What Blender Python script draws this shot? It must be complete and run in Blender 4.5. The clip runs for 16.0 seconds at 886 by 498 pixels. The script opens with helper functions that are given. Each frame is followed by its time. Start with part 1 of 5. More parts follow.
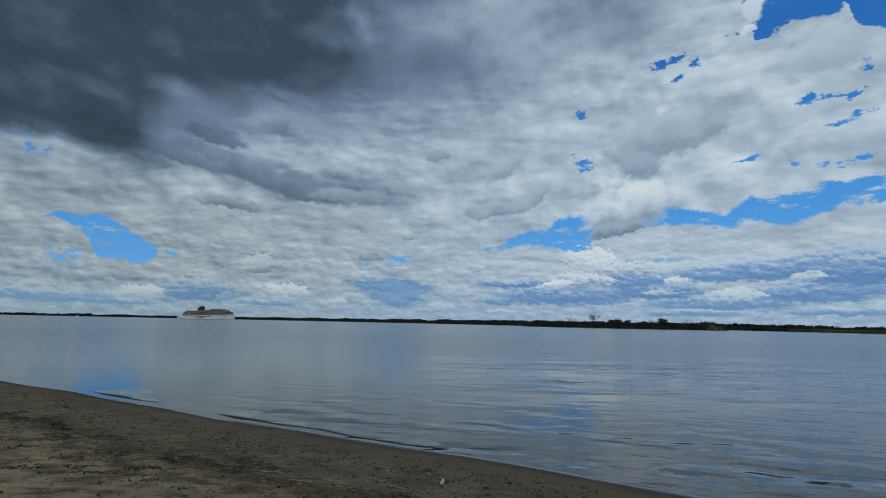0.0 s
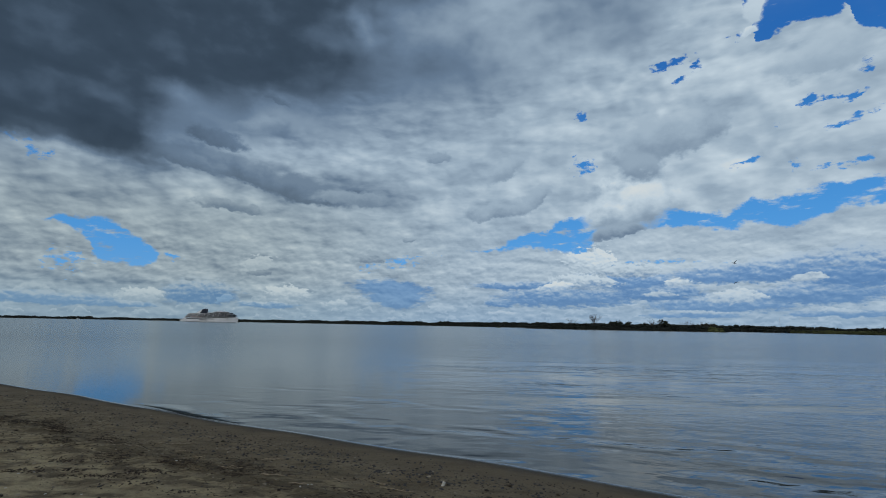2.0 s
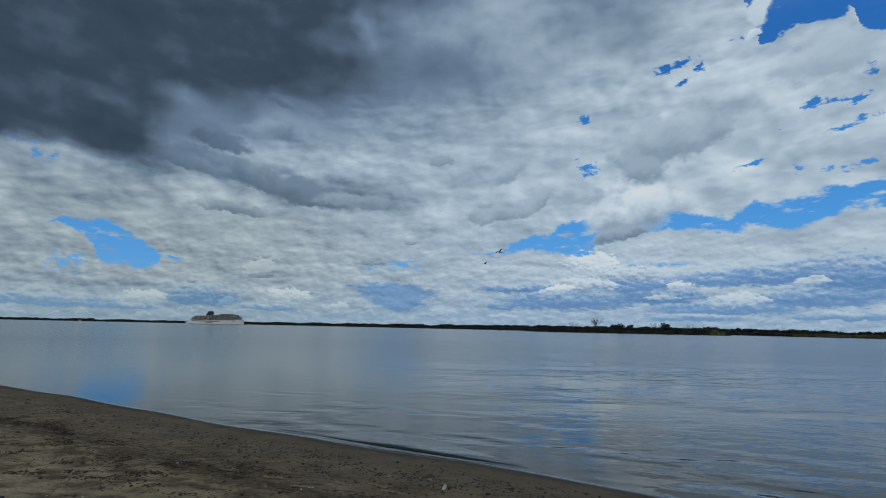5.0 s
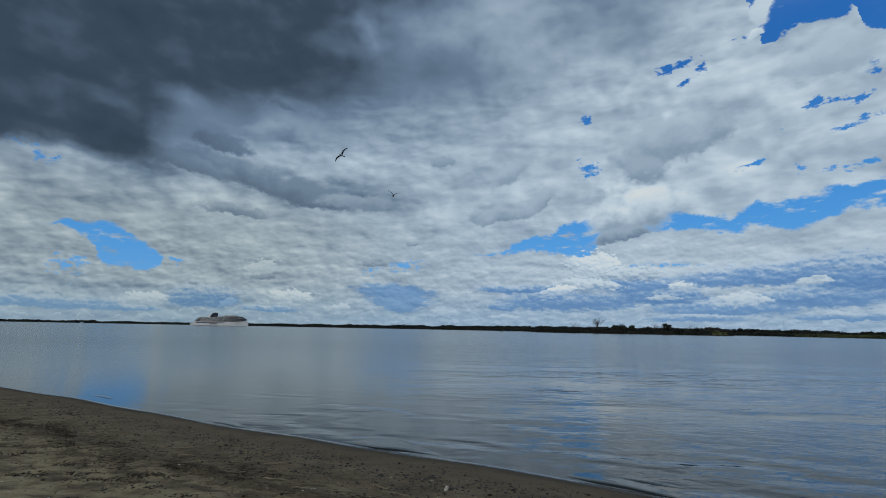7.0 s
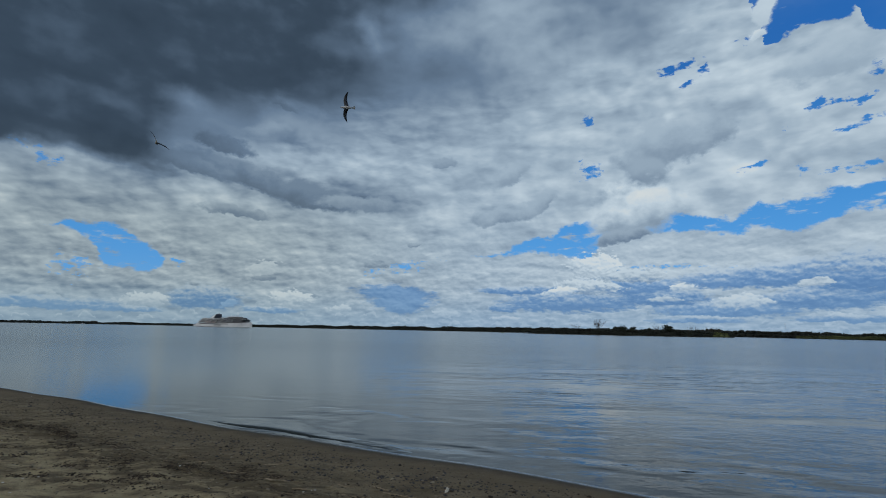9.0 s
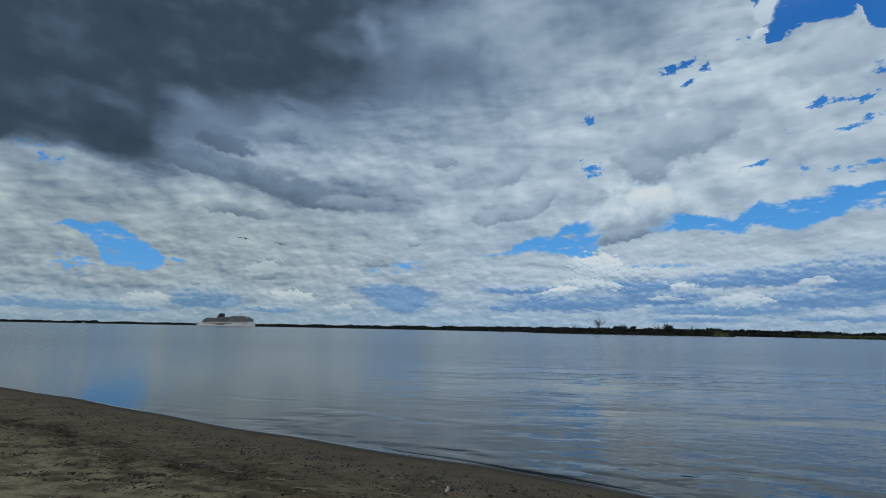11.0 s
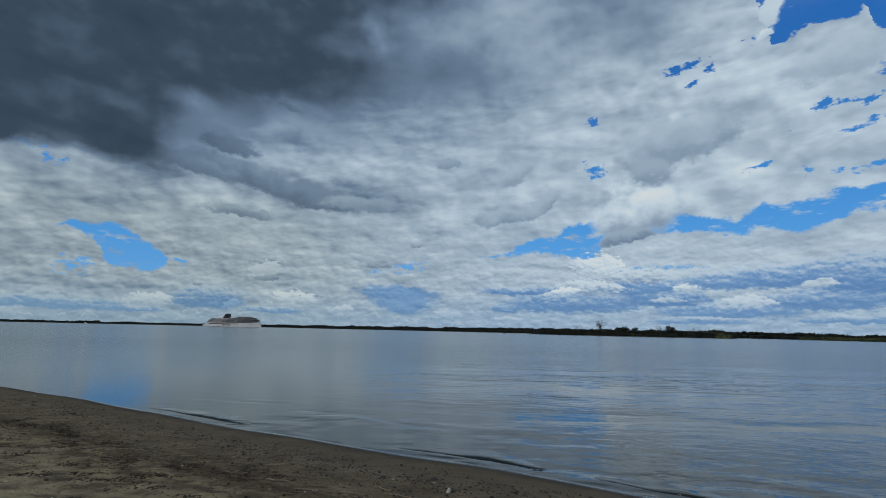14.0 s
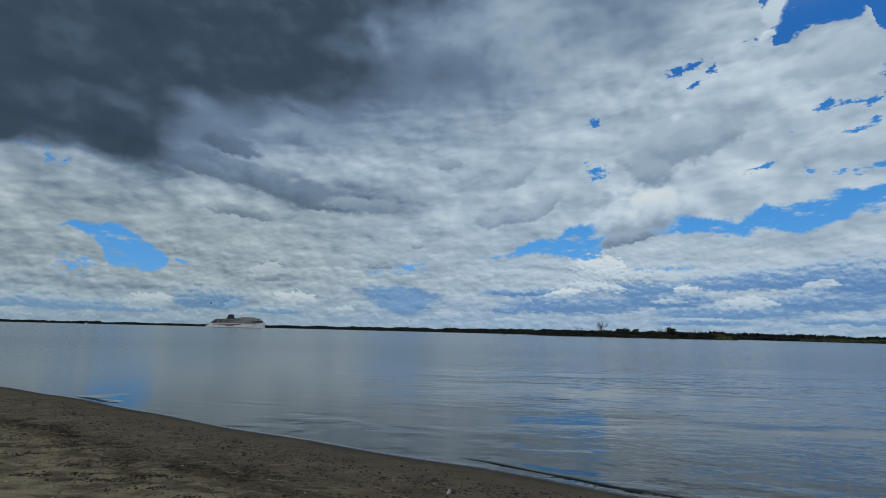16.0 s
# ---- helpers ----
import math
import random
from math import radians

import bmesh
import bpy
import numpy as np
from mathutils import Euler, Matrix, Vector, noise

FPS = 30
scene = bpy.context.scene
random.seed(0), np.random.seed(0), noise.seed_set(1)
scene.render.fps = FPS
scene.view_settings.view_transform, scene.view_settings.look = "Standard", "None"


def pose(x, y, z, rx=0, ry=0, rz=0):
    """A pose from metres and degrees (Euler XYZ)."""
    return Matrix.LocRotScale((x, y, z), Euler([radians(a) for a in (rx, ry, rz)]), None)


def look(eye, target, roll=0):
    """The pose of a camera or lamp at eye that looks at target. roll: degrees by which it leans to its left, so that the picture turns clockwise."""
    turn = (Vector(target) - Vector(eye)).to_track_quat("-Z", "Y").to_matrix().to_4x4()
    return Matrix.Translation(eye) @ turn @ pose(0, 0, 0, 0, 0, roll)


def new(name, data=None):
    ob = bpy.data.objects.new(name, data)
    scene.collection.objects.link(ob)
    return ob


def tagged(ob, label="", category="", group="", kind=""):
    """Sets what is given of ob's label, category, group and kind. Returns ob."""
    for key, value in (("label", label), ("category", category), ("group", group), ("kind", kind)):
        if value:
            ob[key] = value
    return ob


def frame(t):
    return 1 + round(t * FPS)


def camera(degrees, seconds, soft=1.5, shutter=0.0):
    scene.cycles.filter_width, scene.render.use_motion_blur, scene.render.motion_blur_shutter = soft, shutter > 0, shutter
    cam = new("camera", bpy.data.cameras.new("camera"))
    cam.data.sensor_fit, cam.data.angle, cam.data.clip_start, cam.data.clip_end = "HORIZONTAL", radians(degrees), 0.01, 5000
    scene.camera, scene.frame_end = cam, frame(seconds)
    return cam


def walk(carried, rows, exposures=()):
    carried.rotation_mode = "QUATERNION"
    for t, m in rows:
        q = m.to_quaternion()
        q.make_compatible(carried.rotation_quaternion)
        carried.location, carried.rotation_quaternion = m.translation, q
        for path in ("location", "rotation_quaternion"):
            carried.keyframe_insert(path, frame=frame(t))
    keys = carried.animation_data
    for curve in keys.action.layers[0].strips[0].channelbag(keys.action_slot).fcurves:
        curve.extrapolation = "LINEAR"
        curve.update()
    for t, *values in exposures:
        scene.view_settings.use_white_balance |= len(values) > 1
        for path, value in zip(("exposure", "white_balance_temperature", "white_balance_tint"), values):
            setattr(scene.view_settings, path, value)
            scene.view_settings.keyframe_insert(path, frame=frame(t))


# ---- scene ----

# ---- camera: a phone held on the beach, 2.1 m above the river ----
EYE = (0.0, 0.0, 2.1)
cam = camera(83, 16.0, soft=1.0)
TURNS = [
    (0, 98.436, -1.164, -0.607),
    (0.5, 98.483, -1.102, -0.576),
    (1, 98.544, -1.072, -0.559),
    (1.5, 98.607, -1.049, -0.556),
    (2, 98.677, -1.050, -0.552),
    (2.5, 98.749, -1.086, -0.541),
    (3, 98.805, -1.130, -0.515),
    (3.5, 98.848, -1.167, -0.474),
    (4, 98.899, -1.217, -0.425),
    (6.5, 99.058, -1.062, -0.280),
    (7, 99.087, -1.034, -0.236),
    (7.5, 99.132, -1.024, -0.190),
    (8, 99.179, -1.029, -0.159),
    (8.5, 99.218, -1.062, -0.143),
    (9, 99.232, -1.089, -0.142),
    (11.5, 99.146, -1.074, -0.085),
    (12, 99.159, -1.078, -0.028),
    (12.5, 99.193, -1.089, 0.026),
    (13, 99.228, -1.109, 0.053),
    (13.5, 99.252, -1.158, 0.063),
    (14, 99.271, -1.234, 0.068),
    (14.5, 99.290, -1.303, 0.073),
    (15, 99.308, -1.335, 0.082),
    (15.5, 99.332, -1.339, 0.098),
    (16, 99.375, -1.338, 0.124),
]
walk(cam, [(t, pose(*EYE, rx, ry, rz)) for t, rx, ry, rz in TURNS])

# ---- sky ----
# Cloud shapes, azimuth from north in radians and slope above the horizon.
# lower edge of the dark rain cloud overhead, and how soft that edge is
DARK_EDGE = (
    (-0.863, 0.252), (-0.749, 0.271), (-0.716, 0.276), (-0.681, 0.282), (-0.644, 0.283),
    (-0.604, 0.281), (-0.571, 0.283), (-0.548, 0.292), (-0.530, 0.312), (-0.516, 0.331),
    (-0.501, 0.347), (-0.480, 0.362), (-0.433, 0.388), (-0.394, 0.409), (-0.360, 0.441),
    (-0.328, 0.447), (-0.295, 0.440), (-0.256, 0.439), (-0.199, 0.447), (-0.153, 0.458),
    (-0.106, 0.479), (-0.059, 0.508), (-0.012, 0.533), (0.036, 0.557), (0.085, 0.580),
    (0.145, 0.608), (0.205, 0.637), (0.276, 0.669), (0.368, 0.728), (0.526, 0.776),
    (0.784, 0.693),
)
DARK_SOFT = (
    (-0.832, 0.013), (-0.719, 0.017), (-0.586, 0.031), (-0.542, 0.073), (-0.507, 0.160),
    (-0.432, 0.142), (-0.371, 0.096), (-0.247, 0.082), (-0.162, 0.119), (-0.099, 0.247),
    (0.015, 0.396), (0.133, 0.432), (0.743, 0.250),
)
# clear sky between an upper and a lower edge of cloud
CLEAR_TOP = (
    (-0.896, 0.131), (-0.673, 0.154), (-0.668, 0.169), (-0.647, 0.171), (-0.631, 0.166),
    (-0.592, 0.168), (-0.569, 0.159), (-0.547, 0.144), (-0.522, 0.128), (-0.507, 0.115),
    (-0.484, 0.095), (0.036, 0.138), (0.058, 0.150), (0.109, 0.157), (0.145, 0.171),
    (0.171, 0.185), (0.221, 0.192), (0.234, 0.208), (0.259, 0.216), (0.293, 0.217),
    (0.438, 0.223), (0.484, 0.213), (0.537, 0.208), (0.563, 0.218), (0.581, 0.229),
    (0.621, 0.229), (0.652, 0.235), (0.681, 0.237), (0.710, 0.239), (0.742, 0.245),
    (0.863, 0.135),
)
CLEAR_FOOT = (
    (-0.899, 0.153), (-0.674, 0.156), (-0.663, 0.152), (-0.646, 0.148), (-0.629, 0.136),
    (-0.614, 0.122), (-0.607, 0.102), (-0.592, 0.092), (-0.560, 0.091), (-0.533, 0.089),
    (-0.515, 0.098), (-0.507, 0.117), (-0.486, 0.125), (0.035, 0.152), (0.058, 0.147),
    (0.132, 0.153), (0.198, 0.151), (0.252, 0.144), (0.276, 0.140), (0.302, 0.160),
    (0.338, 0.190), (0.437, 0.190), (0.535, 0.174), (0.561, 0.183), (0.594, 0.182),
    (0.617, 0.172), (0.640, 0.179), (0.663, 0.187), (0.692, 0.196), (0.738, 0.197),
    (0.873, 0.226),
)
HIGH_CLEAR = (
    (0.507, 0.784), (0.562, 0.724), (0.585, 0.655), (0.596, 0.593), (0.605, 0.543),
    (0.644, 0.531), (0.676, 0.527), (0.707, 0.521), (0.722, 0.529), (0.733, 0.540),
    (0.737, 0.516), (0.741, 0.498), (0.764, 0.480), (0.841, 0.430), (0.931, 0.528),
)
# small rents in the cloud: azimuth, slope, half width, half height, tilt
RENTS = (
    (0.582, 0.540, 0.017, 0.008, 0.100),
    (0.446, 0.506, 0.020, 0.008, 0.300),
    (0.476, 0.513, 0.019, 0.009, 0.200),
    (0.502, 0.495, 0.010, 0.010, 0.600),
    (0.474, 0.474, 0.016, 0.009, 0.500),
    (0.288, 0.420, 0.010, 0.010, 0.000),
    (0.289, 0.321, 0.024, 0.012, -0.200),
    (0.750, 0.420, 0.013, 0.013, 0.000),
    (0.667, 0.384, 0.013, 0.006, 0.200),
    (0.692, 0.381, 0.016, 0.005, 0.100),
    (0.727, 0.376, 0.018, 0.004, 0.200),
    (0.718, 0.336, 0.033, 0.007, 0.330),
)
FINE_RENTS = (
    (0.628, 0.359, 0.009, 0.003, 0.450),
    (0.643, 0.277, 0.011, 0.007, -0.200),
    (0.686, 0.271, 0.021, 0.004, 0.050),
    (0.726, 0.272, 0.021, 0.008, 0.250),
    (0.562, 0.295, 0.022, 0.004, 0.200),
    (-0.074, 0.126, 0.034, 0.009, 0.150),
    (-0.123, 0.111, 0.020, 0.007, 0.000),
    (0.416, 0.124, 0.059, 0.004, -0.030),
    (-0.710, 0.271, 0.022, 0.009, -0.350),
    (-0.641, 0.092, 0.020, 0.013, 0.000),
    (-0.494, 0.112, 0.012, 0.005, 0.000),
)
# grey cloud under the sheet
MURK = (
    (0.133, 0.633, 0.278, 0.113, 0.100),
    (0.012, 0.544, 0.145, 0.059, 0.000),
    (0.342, 0.631, 0.121, 0.088, 0.400),
    (-0.352, 0.401, 0.178, 0.040, 0.000),
    (-0.431, 0.364, 0.088, 0.045, -0.200),
)
VEIL = (
    (-0.405, 0.284, 0.187, 0.038, -0.240),
    (-0.190, 0.260, 0.123, 0.040, 0.000),
    (-0.519, 0.287, 0.079, 0.027, -0.200),
    (-0.329, 0.381, 0.117, 0.030, 0.000),
)
# blue-grey cumulus low over the land, from far to near, with the brightness of crown and foot
CUMULUS = (
    (0.465, 0.025, 0.081, 0.007, 0.000, 0.800, 0.620),
    (0.677, 0.029, 0.075, 0.008, 0.000, 0.780, 0.620),
    (-0.667, 0.030, 0.117, 0.014, 0.000, 0.760, 0.600),
    (-0.326, 0.032, 0.056, 0.008, 0.000, 0.840, 0.580),
    (0.120, 0.044, 0.031, 0.011, 0.000, 0.800, 0.560),
    (-0.439, 0.047, 0.066, 0.028, 0.000, 0.740, 0.520),
    (-0.550, 0.026, 0.049, 0.007, 0.000, 0.780, 0.600),
    (0.510, 0.044, 0.120, 0.021, 0.000, 0.820, 0.600),
    (0.251, 0.057, 0.137, 0.028, 0.000, 0.780, 0.580),
    (0.165, 0.079, 0.104, 0.011, 0.000, 0.800, 0.600),
    (0.412, 0.067, 0.081, 0.022, 0.000, 0.800, 0.550),
    (0.652, 0.061, 0.096, 0.025, 0.000, 0.800, 0.580),
    (0.354, 0.089, 0.105, 0.024, 0.000, 0.840, 0.620),
    (0.530, 0.097, 0.093, 0.024, 0.000, 0.820, 0.620),
    (0.611, 0.102, 0.073, 0.029, 0.000, 0.820, 0.620),
    (0.704, 0.097, 0.079, 0.045, 0.000, 0.780, 0.600),
)
ANVIL = (
    (-0.093, 0.069, 0.076, 0.016, -0.050),
    (-0.086, 0.054, 0.060, 0.016, 0.000),
    (-0.079, 0.042, 0.040, 0.010, 0.000),
)
# heaps, with a brightness at the top and at the foot besides, from far to near
HEAPS = (
    (0.605, 0.576, 0.017, 0.050, -0.300, 0.880, 0.780),
    (0.594, 0.540, 0.014, 0.011, 0.200, 0.900, 0.800),
    (0.493, 0.364, 0.072, 0.044, 0.350, 0.740, 0.570),
    (0.420, 0.344, 0.079, 0.058, 0.100, 0.720, 0.560),
    (0.398, 0.297, 0.038, 0.045, 0.000, 0.660, 0.560),
    (0.367, 0.222, 0.087, 0.066, 0.120, 0.920, 0.560),
    (0.352, 0.181, 0.065, 0.015, 0.220, 0.660, 0.500),
    (0.692, 0.451, 0.062, 0.047, 0.100, 0.760, 0.660),
    (0.118, 0.229, 0.062, 0.023, 0.120, 0.700, 0.540),
    (0.194, 0.253, 0.040, 0.021, 0.500, 0.700, 0.580),
    (0.138, 0.314, 0.046, 0.026, 0.600, 0.720, 0.600),
    (-0.003, 0.340, 0.024, 0.015, 0.100, 0.660, 0.560),
    (-0.133, 0.127, 0.023, 0.015, 0.000, 0.660, 0.520),
    (-0.057, 0.170, 0.014, 0.005, 0.000, 0.660, 0.540),
)
HEAPS_MID = (
    (-0.342, 0.108, 0.028, 0.019, 0.100, 0.750, 0.660),
    (-0.346, 0.090, 0.024, 0.007, 0.000, 0.600, 0.500),
    (-0.395, 0.283, 0.129, 0.027, -0.220, 0.540, 0.410),
    (-0.473, 0.287, 0.074, 0.019, -0.200, 0.540, 0.440),
    (-0.273, 0.254, 0.086, 0.032, -0.150, 0.520, 0.410),
    (-0.399, 0.212, 0.063, 0.013, -0.050, 0.600, 0.500),
    (-0.167, 0.248, 0.090, 0.019, 0.000, 0.620, 0.520),
    (-0.437, 0.337, 0.052, 0.022, -0.200, 0.500, 0.420),
    (-0.361, 0.376, 0.062, 0.021, 0.300, 0.620, 0.520),
    (-0.328, 0.440, 0.028, 0.015, -0.200, 0.720, 0.500),
    (0.302, 0.119, 0.054, 0.035, -0.200, 0.900, 0.700),
    (0.283, 0.084, 0.063, 0.022, 0.000, 0.860, 0.620),
    (0.365, 0.105, 0.059, 0.017, 0.000, 0.840, 0.620),
)
HEAPS_LOW = (
    (0.230, 0.076, 0.032, 0.010, 0.100, 0.920, 0.760),
    (0.445, 0.084, 0.024, 0.008, 0.100, 0.900, 0.700),
    (0.646, 0.086, 0.025, 0.009, 0.050, 0.820, 0.640),
    (0.679, 0.109, 0.025, 0.009, 0.000, 0.780, 0.640),
    (0.537, 0.055, 0.045, 0.019, 0.000, 0.880, 0.700),
    (0.671, 0.034, 0.033, 0.005, 0.000, 0.880, 0.720),
    (0.421, 0.064, 0.028, 0.006, 0.000, 0.820, 0.660),
    (-0.532, 0.041, 0.040, 0.013, 0.050, 0.840, 0.660),
    (-0.293, 0.050, 0.043, 0.021, 0.050, 0.860, 0.640),
    (-0.400, 0.040, 0.014, 0.008, 0.300, 0.800, 0.680),
    (-0.201, 0.038, 0.022, 0.008, 0.100, 0.860, 0.700),
    (0.003, 0.032, 0.029, 0.009, 0.000, 0.840, 0.700),
    (0.126, 0.025, 0.029, 0.005, 0.000, 0.880, 0.720),
    (0.474, 0.030, 0.053, 0.005, 0.000, 0.840, 0.700),
)
# lighter and darker places inside the rain cloud, with the change of brightness
GLOOM = (
    (-0.520, 0.346, 0.041, 0.053, 0.000, 0.120),
    (-0.623, 0.390, 0.071, 0.018, -0.100, 0.050),
    (-0.509, 0.426, 0.044, 0.026, 0.000, 0.100),
    (-0.166, 0.637, 0.031, 0.072, 0.400, 0.140),
    (-0.241, 0.593, 0.058, 0.038, 0.000, 0.050),
    (-0.728, 0.442, 0.102, 0.066, 0.000, -0.060),
    (-0.110, 0.603, 0.145, 0.131, 0.000, 0.100),
    (-0.063, 0.633, 0.110, 0.067, 0.000, 0.100),
    (0.072, 0.689, 0.160, 0.122, 0.000, 0.200),
    (0.205, 0.626, 0.200, 0.157, 0.000, 0.280),
    (-0.464, 0.402, 0.095, 0.038, -0.100, 0.130),
    (-0.316, 0.523, 0.120, 0.074, 0.000, -0.040),
    (-0.583, 0.318, 0.090, 0.022, -0.150, -0.050),
    (-0.707, 0.318, 0.089, 0.018, -0.200, -0.040),
    (-0.681, 0.410, 0.095, 0.016, -0.200, -0.030),
)


class Nodes:
    """Short names for the nodes of one tree."""

    def __init__(self, tree):
        self.tree, self.last = tree, None
        tree.nodes.clear()

    def add(self, kind, **values):
        node = self.tree.nodes.new(kind)
        for key, value in values.items():
            setattr(node, key, value)
        return node

    def put(self, socket, value):
        if isinstance(value, bpy.types.NodeSocket):
            self.tree.links.new(value, socket)
        elif value is not None:
            socket.default_value = value

    def math(self, op, a, b=None, c=None, clamp=False):
        node = self.add("ShaderNodeMath", operation=op, use_clamp=clamp)
        for i, v in enumerate((a, b, c)):
            self.put(node.inputs[i], v)
        return node.outputs[0]

    def vec(self, op, a, b=None, scale=None):
        node = self.add("ShaderNodeVectorMath", operation=op)
        self.put(node.inputs[0], a)
        self.put(node.inputs[1], b)
        if scale is not None:
            self.put(node.inputs["Scale"], scale)
        return node.outputs["Value"] if op in ("LENGTH", "DOT_PRODUCT", "DISTANCE") else node.outputs["Vector"]

    def xyz(self, x=0.0, y=0.0, z=0.0):
        node = self.add("ShaderNodeCombineXYZ")
        for i, v in enumerate((x, y, z)):
            self.put(node.inputs[i], v)
        return node.outputs[0]

    def split(self, v):
        node = self.add("ShaderNodeSeparateXYZ")
        self.put(node.inputs[0], v)
        return node.outputs

    def map(self, v, lo, hi, a=0.0, b=1.0, smooth=True):
        node = self.add("ShaderNodeMapRange", interpolation_type="SMOOTHSTEP" if smooth else "LINEAR")
        for i, x in enumerate((v, lo, hi, a, b)):
            self.put(node.inputs[i], x)
        return node.outputs[0]

    def place(self, v, loc=(0, 0, 0), rot=(0, 0, 0), scale=(1, 1, 1), kind="POINT"):
        node = self.add("ShaderNodeMapping", vector_type=kind)
        self.put(node.inputs[0], v)
        node.inputs[1].default_value, node.inputs[2].default_value, node.inputs[3].default_value = loc, rot, scale
        return node.outputs[0]

    def noise(self, v, scale, detail=4.0, rough=0.55, color=False, distort=0.0, lacun=2.0):
        node = self.add("ShaderNodeTexNoise")
        self.put(node.inputs["Vector"], v)
        node.inputs["Scale"].default_value, node.inputs["Detail"].default_value = scale, detail
        node.inputs["Roughness"].default_value, node.inputs["Distortion"].default_value = rough, distort
        node.inputs["Lacunarity"].default_value = lacun
        return node.outputs["Color" if color else "Fac"]

    def mix(self, f, a, b):
        node = self.add("ShaderNodeMix", data_type="RGBA")
        self.put(node.inputs[0], f)
        self.put(node.inputs[6], (*a, 1) if isinstance(a, tuple) else a)
        self.put(node.inputs[7], (*b, 1) if isinstance(b, tuple) else b)
        return node.outputs[2]

    def lerp(self, f, a, b):
        node = self.add("ShaderNodeMix", data_type="FLOAT")
        for i, v in enumerate((f, a, b)):
            self.put(node.inputs[(0, 2, 3)[i]], v)
        return node.outputs[0]

    def ramp(self, f, stops):
        node = self.add("ShaderNodeValToRGB")
        self.put(node.inputs[0], f)
        e = node.color_ramp.elements
        e[0].position, e[0].color = stops[0][0], (*stops[0][1], 1)
        e[1].position, e[1].color = stops[-1][0], (*stops[-1][1], 1)
        for p, c in stops[1:-1]:
            e.new(p).color = (*c, 1)
        return node.outputs[0]

    def nearest(self, q, clouds):
        """How far q lies from the nearest of the clouds: 1 on an outline, 0 in a middle."""
        best, last = None, self.last
        for i, (a, w, rx, ry, tilt) in enumerate(clouds):
            if last is not None and i % 3 == 0:     # one after the other, which keeps the tree small in memory
                q = self.vec("SCALE", q, scale=self.math("MULTIPLY_ADD", last, 1e-7, 1.0))
            d = self.vec("LENGTH", self.place(q, (a, w, 0), (0, 0, tilt), (rx, ry, 1), "TEXTURE"))
            best = last = d if best is None else self.math("MINIMUM", best, d)
        self.last = last
        return best


SUN_EL, SUN_AZ = radians(40), radians(205)

# The whole cloud deck drifts slowly eastwards: what is high in the view passes fastest.
cloud_deck = new("cloud_deck")


